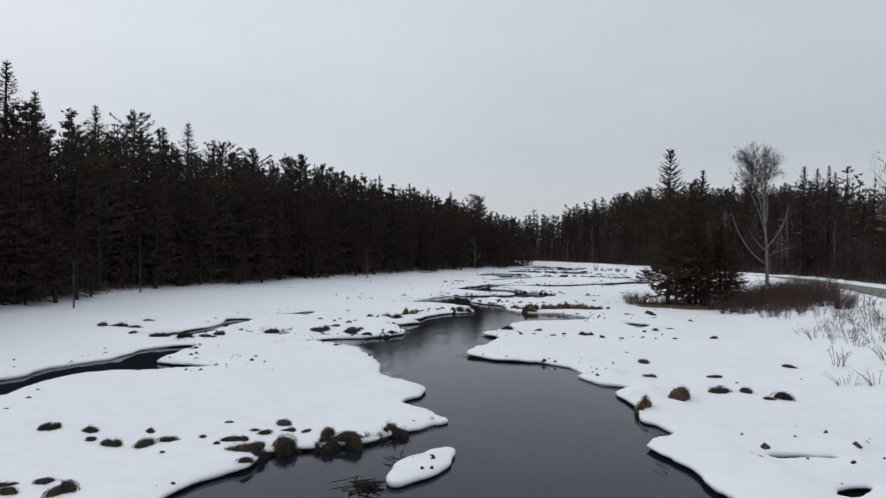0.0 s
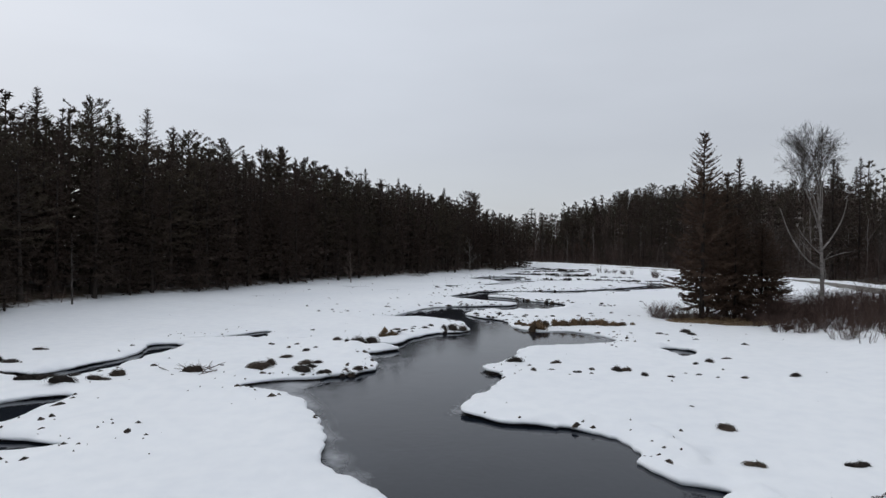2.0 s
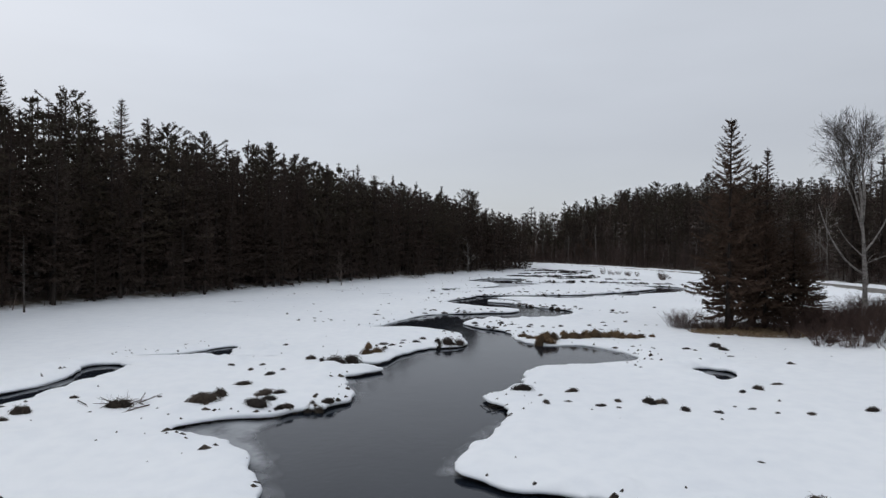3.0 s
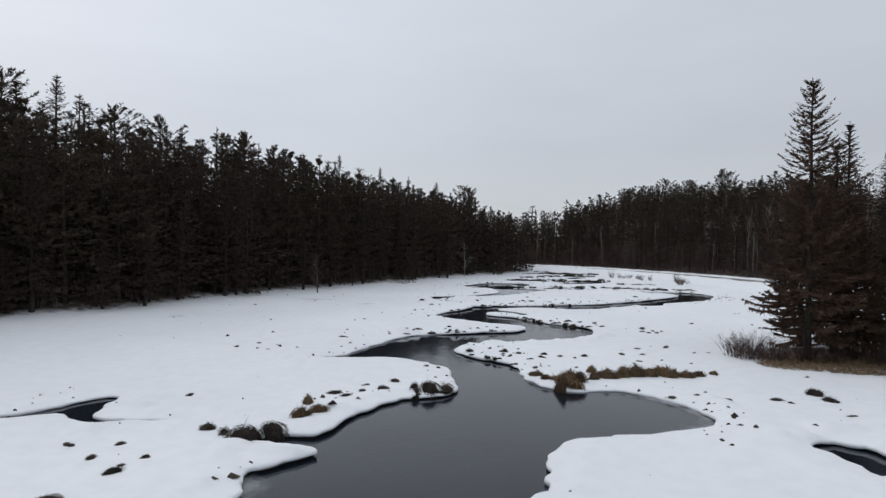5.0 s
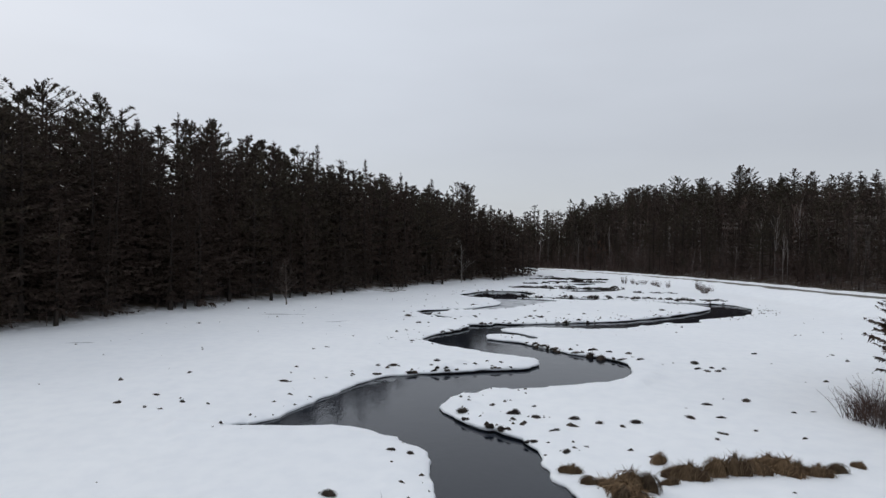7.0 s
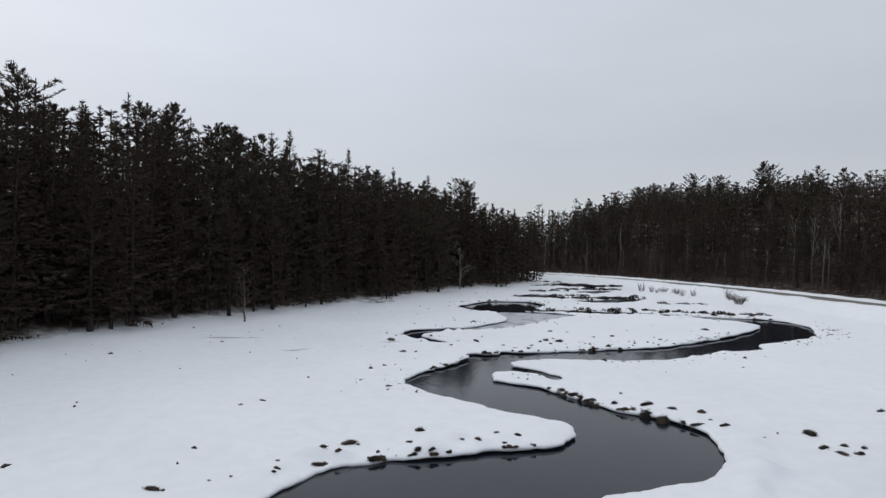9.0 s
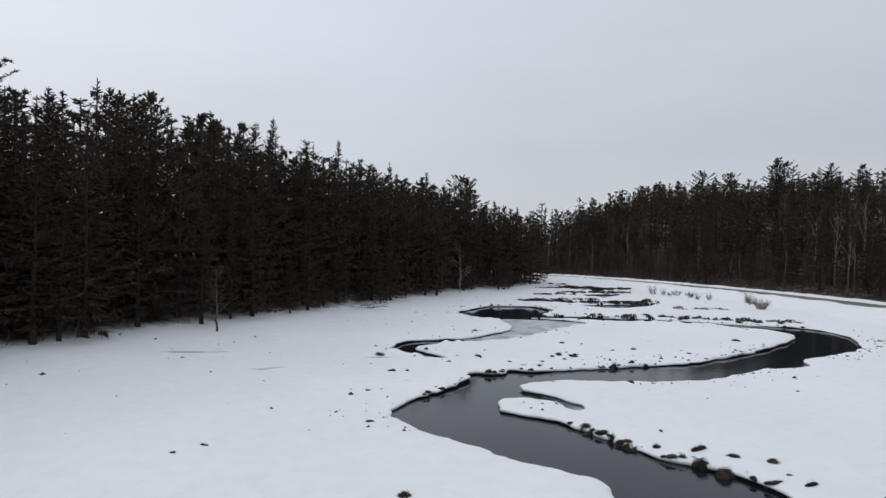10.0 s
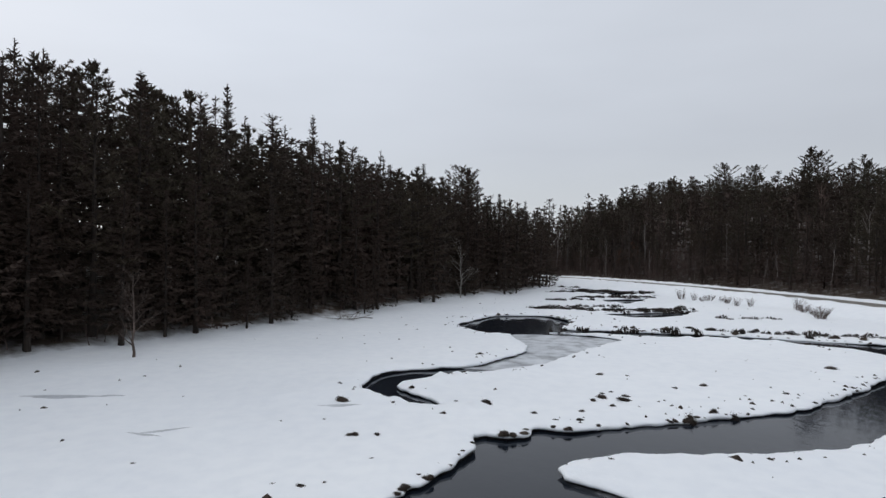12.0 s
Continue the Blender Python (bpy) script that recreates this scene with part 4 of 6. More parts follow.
# pale birches before the eastern woods: x, y, height, pattern, lean
for x, y, height, var, lean in ((64.6, 143.4, 9.5, 0, 0.05), (65.3, 143.0, 8.0, 2, -0.06), (66.5, 149.2, 12.5, 1, 0.02), (59.0, 163.2, 6.0, 2, 0.12), (48.9, 195.6, 11.5, 1, 0.0), (57.9, 178.3, 10.5, 3, 0.03), (70.8, 148.4, 14.0, 0, 0.0),
                                (61.8, 154.8, 7.0, 2, 0.08), (58.0, 166.0, 5.5, 0, 0.14), (47.0, 187.4, 6.5, 3, 0.03), (65.7, 152.7, 12.5, 1, -0.04), (32.1, 206.8, 10.0, 1, 0.03), (36.7, 202.9, 8.5, 0, 0.0), (70.3, 107.0, 11.0, 3, 0.0), (68.5, 102.5, 10.0, 0, -0.03)):
    plant("birch", var, x, y, float(height_at(x, y)[0][0]), height, rng.random() * 6.28, 1.0, "", lean)
    taken.append((x, y))

# the woods: single trees in front, joined rows behind
cells = []
for i in np.arange(-100, 150, 2.7):
    for j in np.arange(20, 300, 2.7):
        cells.append((i + rng.uniform(-1.2, 1.2), j + rng.uniform(-1.2, 1.2)))
cells = np.array(cells)
hz, hs, hl, hr = height_at(cells[:, 0], cells[:, 1])
back = {"spruce": [], "pine": [], "bare": []}
single = {"spruce": 0, "fir": 0, "pine": 0, "bare": 0}
for (x, y), z, s_, l_, r_ in zip(cells.tolist(), hz.tolist(), hs.tolist(), hl.tolist(), hr.tolist()):
    west = l_ > -1.3 and r_ < -8
    east = r_ > 8.0 and not west
    if not west and not east:
        continue
    depth_in = l_ + 1.3 if west else r_ - 8.0
    if depth_in > (36 if west else 48) or y < 26 or (east and (y < 60 or x > 20 + 0.62 * y + 8)) or (west and x < -22 - 0.62 * y):
        continue
    if any(abs(x - a) < 1.3 and abs(y - b) < 1.3 for a, b in taken):
        continue
    u = rng.random()
    if rng.random() < (0.06 if depth_in < 5 else 0.16 if depth_in < 12 else 0.36 if depth_in < 30 else 0.74) - (0.15 if east and y > 185 and x < 70 else 0.0):
        continue
    if west:
        kind = "spruce" if u < 0.54 else "fir" if u < 0.66 else "pine"
        height = min(15.5 + 0.27 * depth_in, 22.3) + (1.6 if kind == "fir" else 0.0) + float(np.interp(y, [115, 135], [1.5, 0.3])) - z + rng.uniform(-2.4, 0.9) + 1.8 * float(vnoise(np.array([x]), np.array([y]), 9.0)[0])
        if depth_in < 2.5:
            height *= rng.uniform(0.3, 0.95)
            kind = "spruce" if kind == "pine" else kind
        height *= float(np.interp(y, [120, 185], [1.0, 0.88]))
    else:
        kind = "spruce" if u < 0.28 else "fir" if u < 0.42 else "pine" if u < 0.72 else "bare"
        height = min(13.5 + 0.31 * depth_in, float(np.interp(x / y, [0.08, 0.2, 0.30], [16.4, 20.4, 24.6]))) - z + rng.uniform(-5.0, 1.6) + 2.0 * float(vnoise(np.array([x]), np.array([y]), 11.0)[0])
        if depth_in < 5:
            kind = "bare" if rng.random() < 0.30 else kind
            height *= rng.uniform(0.45, 0.95)
    if height < 2.5:
        continue
    front = depth_in < (6.0 if west else 7.0) and (y > 40 if west else y > 66) and y < 205
    if front and single[kind] < (115 if kind in ("spruce", "fir") else 80):
        single[kind] += 1
        plant(kind, 8 + rng.randrange(3) if kind == "spruce" and y > 128 else rng.randrange(COUNT[kind]), x, y, z, height, rng.random() * 6.28, rng.uniform(1.05, 1.45), "", rng.uniform(-0.03, 0.03))
    else:
        far = {"spruce": "spruce_far", "fir": "fir", "pine": "pine_far", "bare": "bare_far"}[kind] if (y > 125 or depth_in > 20) and depth_in > 10 else kind
        back["spruce" if kind == "fir" else kind].append((x, y, z, height, far))
# the woods go on beside and behind the start
for i in range(220):
    west = i % 2 == 0
    y = rng.uniform(-70, 62 if not west else 28)
    x = float(np.interp(y, EDGE[:, 1], EDGE[:, 0])) - rng.uniform(0.5, 26) if west else float(np.interp(y, ROADWAY[:40, 1], ROADWAY[:40, 0])) + rng.uniform(10, 34)
    kind = rng.choice(("spruce", "spruce", "pine", "bare"))
    back[kind].append((x, y, None, rng.uniform(11, 17), kind + "_far"))
for kind in back:
    spots = [t for t in back[kind] if t[2] is None]
    if spots:
        zz = height_at(np.array([t[0] for t in spots]), np.array([t[1] for t in spots]))[0]
        back[kind] = [t for t in back[kind] if t[2] is not None] + [(t[0], t[1], float(z), t[3], t[4]) for t, z in zip(spots, zz)]
# the far hillside
cells = np.array([(rng.uniform(-60, 230), rng.uniform(200, 420)) for _ in range(2000)])
hz, hs, hl, hr = height_at(cells[:, 0], cells[:, 1])
for (x, y), z, l_, r_ in zip(cells.tolist(), hz.tolist(), hl.tolist(), hr.tolist()):
    if r_ > 54 and 0.20 * y < x < 0.66 * y:
        u = rng.random()
        kind = "bare" if u < 0.5 else "pine" if u < 0.75 else "spruce"
        back[kind].append((x, y, z, rng.uniform(8.5, 12.5) if kind == "bare" else rng.uniform(9, 16), kind + "_far"))


def joined(name, mat, trees, shapes, label):
    """Many far trees as one mesh."""
    vs, fs, n = [], [], 0
    r2 = random.Random(len(trees))
    for x, y, z, height, kind in trees:
        v, f, h0 = shapes[kind][r2.randrange(len(shapes[kind]))]
        k = height / h0
        a = r2.random() * 6.28
        w = k * r2.uniform(1.0, 1.4)
        ca, sa = math.cos(a) * w, math.sin(a) * w
        vs.append(np.stack([x + v[:, 0] * ca - v[:, 1] * sa, y + v[:, 0] * sa + v[:, 1] * ca, z + v[:, 2] * k], 1))
        fs.append(f + n)
        n += len(v)
    if vs:
        tagged(mesh_object(name, np.concatenate(vs), np.concatenate(fs), [mat]), label, "woods", kind="stuff")


def low_shapes():
    out = {"spruce": [], "fir": [], "pine": [], "bare": [], "spruce_far": [], "pine_far": [], "bare_far": []}
    for i in range(4):
        r2 = random.Random(300 + i)
        def with_stem(tris, top, r0):
            q = Shape()
            q.tube([(0, 0, -0.3), (0, 0, top * 0.82), (0, 0, top * 0.99)], [r0, r0 * 0.4, 0.03], 3)
            v, f = q.arrays()
            return np.concatenate([tris.reshape(-1, 3), v]), np.concatenate([np.arange(len(tris) * 3).reshape(-1, 3), f + len(tris) * 3])

        out["spruce"].append((*with_stem(conifer_crown(300 + i, 17.0, 3.5, 0.12, 100, 9, 0.72, 0.3, 0.05, (0.52, 0.6, 0.68, 0.8)[i], 0.1, 0.2), 17, 0.2), 17.0))
        out["fir"].append((*with_stem(conifer_crown(310 + i, 16.0, 1.5, 0.10, 60, 5, 0.75, 0.25, 0.1, 0.75, 0.1, 0.22), 16, 0.15), 16.0))
        out["pine"].append((*with_stem(pine_crown(320 + i, 19.0, 4.6, 0.16, 42, 11, 0.5, 0.24, 0.7)[0], 19, 0.25), 19.0))
        wood, twigs = bare_tree(r2, 14.0, 0.12, 0.35, 6, {2: 2, 1: 2}, 0.65, 0.9)
        n = len(wood.v)
        wood.v += twigs.v
        wood.f += [tuple(q + n for q in t) for t in twigs.f]
        out["bare"].append((*wood.arrays(), 14.0))
        out["spruce_far"].append((*with_stem(conifer_crown(330 + i, 17.0, 3.8, 0.12, 50, 5, 1.2, 0.3, 0.05, (0.52, 0.6, 0.68, 0.8)[i], 0.1, 0.24), 17, 0.2), 17.0))
        out["pine_far"].append((*with_stem(pine_crown(340 + i, 19.0, 4.6, 0.18, 30, 6, 0.7, 0.26, 0.7)[0], 19, 0.25), 19.0))
        s = Shape()
        for k in range(64):
            a, z = r2.random() * 6.28, r2.uniform(3.5, 11.6)
            o, L = r2.uniform(0, 1.5) * (12.5 - z) / 7, r2.uniform(1.0, 2.2)
            p = Vector((math.cos(a) * o, math.sin(a) * o, z))
            d = Vector((math.cos(a) * 0.5, math.sin(a) * 0.5, 0.9)) * L
            s.tri(tuple(p + Vector((0.035, 0.03, 0))), tuple(p - Vector((0.035, 0.03, 0))), tuple(p + d))
        s.tube([(0, 0, -0.3), (0, 0, 12)], [0.14, 0.03], 3)
        out["bare_far"].append((*s.arrays(), 14.0))
    return out


LOW = low_shapes()
joined("conifer_woods", SPRUCE, back["spruce"], LOW, "dense dark spruce and fir woods on the slope")
joined("pine_woods", PINE, back["pine"], LOW, "dark white pine woods on the slope")
joined("leafless_woods", WOODTWIG, back["bare"], LOW, "grey leafless broadleaf woods on the slope")

# ---- the group by the road: two spruces, small ones, a bare white tree ----


def ground_z(x, y):
    return float(height_at(x, y)[0][0])


for kind, var, x, y, tip, widen, label in (
    ("browned", 0, 23.9, 61.3, 17.1, 0.92, "tall dark spruce with a ragged top beside snowy brush"),
    ("browned", 2, 27.4, 64.2, 13.8, 1.2, "broad dark spruce beside the taller one"),
    ("fir", 1, 29.4, 65.9, 15.6, 1.35, "narrow pointed fir behind the broad spruces"),
    ("browned", 1, 30.6, 63.8, 9.0, 1.4, "low bushy spruce in brown brush"),
    ("browned", 1, 27.0, 67.0, 11.8, 1.0, "medium dark spruce in the clump near the road"),
    ("browned", 2, 33.0, 66.4, 7.0, 1.4, "young spruce near the road bank"),
    ("browned", 1, 27.2, 62.0, 9.6, 1.15, "small bushy spruce in front of tall ones"),
):
    z = ground_z(x, y)
    plant(kind, var, x, y, z - 0.05, tip - z, rng.random() * 6.28, widen, label)

r2 = random.Random(77)
wood, twigs = Shape(), Shape()
H_ = 15.4
stem = [Vector(p) for p in ((0, 0, -0.3), (0.06, 0, 1.8), (0.0, 0.03, 3.8), (-0.06, 0.06, 5.6), (-0.15, 0.08, 6.9), (-0.35, 0.05, 8.4), (-0.5, 0.0, 10.0))]
wood.tube([tuple(p) for p in stem], [0.23, 0.18, 0.155, 0.13, 0.105, 0.075, 0.05], 8)


def bough(points, r):
    """A curved bare limb with a few side twigs."""
    p = curve_through(points, False, 4)
    wood.tube([tuple(q) for q in p], [r * (1 - 0.8 * i / (len(p) - 1)) for i in range(len(p))], 5)
    for i in range(3, len(p) - 1, 2):
        w = Vector(p[i + 1] - p[i]).normalized() + Vector((r2.uniform(-0.7, 0.7), r2.uniform(-0.7, 0.7), r2.uniform(-0.2, 0.6)))
        limb(wood, twigs, r2, p[i], w, r2.uniform(0.7, 1.5), 0.025, 1, 3, 0.6, 0.4, {1: 3})
    return p[-1]


bough([(0, 0, 3.7), (-1.6, 0.2, 4.9), (-3.2, 0.1, 6.9), (-4.3, -0.1, 9.0)], 0.10)
bough([(0, 0, 5.6), (1.0, 0.1, 6.6), (1.9, 0.0, 8.2), (2.5, 0.1, 10.0)], 0.09)
bough([(0, 0, 3.0), (-0.9, -0.6, 3.3), (-2.0, -1.0, 3.2)], 0.06)
bough([(0, 0, 2.7), (0.7, 0.4, 3.1), (1.0, 0.8, 4.6), (1.9, 1.0, 5.4)], 0.06)
bough([(0, 0, 4.6), (0.8, -0.9, 5.2), (1.5, -1.6, 5.4)], 0.05)
bough([(0, 0, 5.0), (-0.9, 0.6, 6.2), (-1.6, 0.9, 7.4)], 0.06)
crown_mid = Vector((-1.6, 0.0, 13.9))
for a, b in (((-0.15, 0.08, 6.9), (-2.6, 0.3, 12.4)), ((-0.2, 0.08, 7.4), (-1.2, 1.0, 12.6)), ((-0.35, 0.05, 8.4), (-1.7, -1.0, 12.9)), ((-0.5, 0, 9.6), (-1.5, 0.1, 13.6)), ((-0.2, 0.05, 7.8), (-0.3, 0.2, 12.6))):
    end = bough([a, ((a[0] + b[0]) / 2 + 0.25, (a[1] + b[1]) / 2, (a[2] + b[2]) / 2), b], 0.08)
    for k in range(20):
        p = Vector(a).lerp(Vector(end), r2.uniform(0.6, 1.0))
        aim = Vector((r2.gauss(0, 1), r2.gauss(0, 1), r2.gauss(0.25, 0.9))).normalized() * 2.35 + crown_mid
        w = aim - p
        limb(wood, twigs, r2, tuple(p), w, w.length * 0.75, 0.016, 1, 3, 0.85, 0.2, {1: 9})
        for j in range(3):
            q = p.lerp(aim, r2.uniform(0.5, 0.85))
            limb(wood, twigs, r2, tuple(q), w + Vector((r2.gauss(0, 1), r2.gauss(0, 1), r2.gauss(0, 1))), r2.uniform(0.7, 1.2), 0.010, 1, 3, 0.95, 0.2, {1: 6})
tree = as_thing("bare_tree", [("trunk", wood.mesh("trunk", PALE, True)), ("crown", twigs.mesh("crown", GREYBARK))], "large bare tree with whitish bark and a fan of fine twigs", "tree", "trees by the road")
tree.matrix_basis = pose(33.3, 59.2, ground_z(33.3, 59.2), 0, 0, 10)

RUST, nt, b = material("withered_rust_leaves", 0.8, 0.2)
g_ = nt.nodes.new("ShaderNodeNewGeometry")
nt.links.new(ramp(nt, g_.outputs["Random Per Island"], [(0.0, (0.07, 0.035, 0.024)), (1.0, (0.17, 0.085, 0.055))]).outputs[0], b.inputs["Base Color"])
for x, y, h, seed in ((47.0, 196.0, 6.0, 31), (44.5, 198.5, 5.0, 32)):
    r2 = random.Random(seed)
    wood, twigs = bare_tree(r2, h, 0.06, 0.2, 9, {2: 3, 1: 3}, 0.8, 0.6)
    leaves = Shape()
    for p in twigs.v[::3]:
        for q in range(3):
            o = Vector(p) + Vector((r2.uniform(-0.2, 0.2), r2.uniform(-0.2, 0.2), r2.uniform(-0.2, 0.1)))
            d = Vector((r2.uniform(-1, 1), r2.uniform(-1, 1), r2.uniform(-1, 0.3))).normalized() * 0.16
            u = d.cross(Vector((0.3, 0.5, 0.8))).normalized() * 0.06
            leaves.tri(tuple(o + u), tuple(o - u), tuple(o + d))
    t_ = as_thing("sapling", [("trunk", wood.mesh("trunk", GREYBARK, True)), ("crown", leaves.mesh("crown", RUST))], "young tree still holding withered rust-brown leaves", "tree", "")
    t_.matrix_basis = pose(x, y, ground_z(x, y))

# dead trees at the meadow's edge


def dead_spruce(seed, h, r, twigs):
    """A slender dead stem with short level broken twigs."""
    r2 = random.Random(seed)
    stem, fine = trunk_shape(r2, h, r, r2.uniform(-0.03, 0.03), 6), Shape()
    for k in range(twigs):
        z = h * (0.18 + 0.78 * (k + r2.random()) / twigs)
        a_, L = r2.random() * 6.28, (1 - z / h) * 0.14 * h * r2.uniform(0.4, 1.2) + 0.15
        fine.tube([(0, 0, z), (math.cos(a_) * L * 0.5, math.sin(a_) * L * 0.5, z - 0.02 * L), (math.cos(a_) * L, math.sin(a_) * L, z - 0.12 * L)], [0.02, 0.013, 0.005], 3)
    return stem, fine


for x, y, h, seed, mat, label in ((-14.2, 105.0, 5.4, 3, TWIG, "dead dark grey snag with crooked spreading limbs in snow"), (7.5, 150.0, 8.0, 4, DEAD, "bleached dead snag before dark spruces"),
                                  (-22.4, 100.0, 9.5, 11, GREYBARK, "slim dead grey spruce standing at the woods' edge"), (5.2, 150.8, 11.0, 12, GREYBARK, "tall bleached dead trunk at the woods' edge"),
                                  (-35.4, 66.0, 7.0, 13, GREYBARK, "spindly dead spruce with short twigs before the woods"), (-33.0, 50.0, 4.5, 8, GREYBARK, "thin dead tree trunk standing in snow before the woods")):
    if seed in (3, 4):
        wood, twigs = bare_tree(random.Random(seed), h, 0.08, 0.14, 13, {2: 3, 1: 3}, 0.8, 0.6)
    else:
        wood, twigs = dead_spruce(seed, h, 0.07, 46)
    t_ = as_thing("dead_tree", [("trunk", wood.mesh("trunk", mat, True)), ("crown", twigs.mesh("crown", mat))], label, "dead tree", "")
    t_.matrix_basis = pose(x, y, ground_z(x, y))

# ---- brush: alder clumps and stems at the woods' feet ----


def shrub_shape(rng, h, r, stems, side):
    """Many thin stems that lean outwards, with fine side twigs."""
    s = Shape()
    for k in range(stems):
        a, o = rng.random() * 6.28, r * 0.5 * rng.random() ** 0.5
        L, lean = h * rng.uniform(0.45, 1.1), rng.uniform(0.1, 1.1) * r / h
        x0, y0 = math.cos(a) * o, math.sin(a) * o
        a += rng.uniform(-0.9, 0.9)
        pts = [(x0 + math.cos(a) * lean * L * t ** 1.3, y0 + math.sin(a) * lean * L * t ** 1.3, -0.1 + L * t * (1 - 0.15 * t * lean)) for t in (0, 0.5, 1.0)]
        s.tube(pts, [0.018, 0.012, 0.004], 3)
        for q in range(side):
            t = rng.uniform(0.3, 0.95)
            i = min(int(t * 2), 1)
            p = Vector(pts[i]).lerp(Vector(pts[i + 1]), t * 2 - i)
            d = Vector((rng.uniform(-1, 1), rng.uniform(-1, 1), rng.uniform(0.2, 1.2))).normalized() * L * rng.uniform(0.12, 0.34)
            u = d.cross(Vector((0.4, 0.7, 0.2))).normalized() * 0.009
            s.tri(tuple(p + u), tuple(p - u), tuple(p + d))
            e = p + d * 0.5
            d2 = Vector((rng.uniform(-1, 1), rng.uniform(-1, 1), rng.uniform(0.2, 1.0))).normalized() * d.length * 0.5
            s.tri(tuple(e + u * 0.7), tuple(e - u * 0.7), tuple(e + d2))
    return s


SHRUBS = [shrub_shape(random.Random(400 + i), (1.8, 2.2, 1.3, 1.9)[i], (1.5, 1.7, 1.4, 1.2)[i], (56, 66, 50, 42)[i], 8).mesh("shrub", ALDER) for i in range(4)]
MEADOW = [shrub_shape(random.Random(440 + i), (1.2, 1.5)[i], (0.9, 0.8)[i], (34, 30)[i], 8).mesh("shrub", TWIG) for i in range(2)]
THIN = [shrub_shape(random.Random(420 + i), (1.1, 1.4, 0.8)[i], (0.9, 0.8, 0.9)[i], (9, 8, 11)[i], 6).mesh("shrub", TWIG) for i in range(3)]


def put_shrub(me, x, y, k, label, group):
    ob = new("shrub", me)
    ob.matrix_basis = Matrix.LocRotScale((x, y, ground_z(x, y)), Euler((0, 0, rng.random() * 6.28)), (k, k, k * rng.uniform(0.85, 1.15)))
    tagged(ob, label, "shrub", group)


BRUSH = [(20.2, 62.8, 0.62), (21.0, 61.6, 0.6), (21.9, 61.4, 0.6), (20.6, 62.0, 0.72), (21.6, 63.4, 0.8), (22.6, 62.0, 0.7), (24.0, 61.6, 0.6), (26.5, 61.5, 0.7), (28.4, 60.6, 0.9), (30.0, 60.9, 1.0), (31.4, 59.6, 1.1), (29.2, 58.2, 0.8), (30.6, 56.8, 0.9), (32.2, 57.4, 1.1),
         (33.6, 56.4, 1.1), (31.6, 54.6, 0.9), (33.2, 53.2, 1.0), (34.4, 54.6, 1.1), (34.8, 51.8, 1.0), (32.6, 50.6, 0.8), (35.2, 57.8, 1.0), (33.4, 48.8, 0.8), (31.0, 51.6, 0.7), (35.6, 60.8, 0.9)]
BRUSH_LOW = [(27.6, 59.4, 0.5), (29.0, 54.6, 0.55), (30.2, 49.0, 0.7), (31.4, 46.6, 0.75), (32.6, 44.6, 0.8), (29.4, 46.4, 0.6), (30.6, 43.4, 0.7), (33.8, 47.2, 0.8), (31.8, 41.2, 0.7), (29.6, 40.6, 0.6), (28.6, 37.0, 0.6), (30.4, 37.6, 0.6), (27.2, 33.6, 0.55), (29.0, 33.0, 0.6)]
for x, y, k in BRUSH + BRUSH_LOW + [(x + 0.9, y - 1.1, k * 0.9) for x, y, k in BRUSH[5:]]:
    if x > 0.67 * (y + 2.3):
        continue
    put_shrub(SHRUBS[rng.randrange(4)], x, y, k * 1.08, "reddish brown leafless alder brush on the road bank", "brush by the road")
for k in range(22):
    x = rng.uniform(27.5, 35)
    put_shrub(SHRUBS[rng.randrange(4)], x, 62.2 - 0.35 * (x - 28) + rng.uniform(-1.2, 1.2), rng.uniform(0.85, 1.25), "tall reddish brown leafless alder thicket under spruces", "brush by the road")
for k in range(34):
    y = rng.uniform(40, 59)
    x = float(np.interp(y, [40, 59], [26.0, 27.0])) + 7.0 * rng.random() ** 1.2
    if x > 0.67 * (y + 2.3):
        continue
    put_shrub(SHRUBS[rng.randrange(4)], x, y, rng.uniform(0.5, 0.95), "dense reddish brown leafless brush beside the road bank", "brush by the road")
for k in range(95):
    y = rng.uniform(23, 54)
    x = float(np.interp(y, [23, 28, 56], [19.5, 23.5, 32])) + rng.gauss(1.0, 2.0)
    put_shrub(THIN[rng.randrange(3)], x, y, rng.uniform(0.6, 1.1), "sparse thin leafless twigs poking out of snow", "twigs on the bank")
for k in range(16):
    y = rng.uniform(128, 160)
    x = float(np.interp(y, [112, 136, 158], [51, 49, 42])) + rng.uniform(-4.5, 0.5)
    put_shrub(MEADOW[rng.randrange(2)], x, y, rng.uniform(0.6, 1.15), "small leafless bush in the snowy meadow", "bushes near the road")

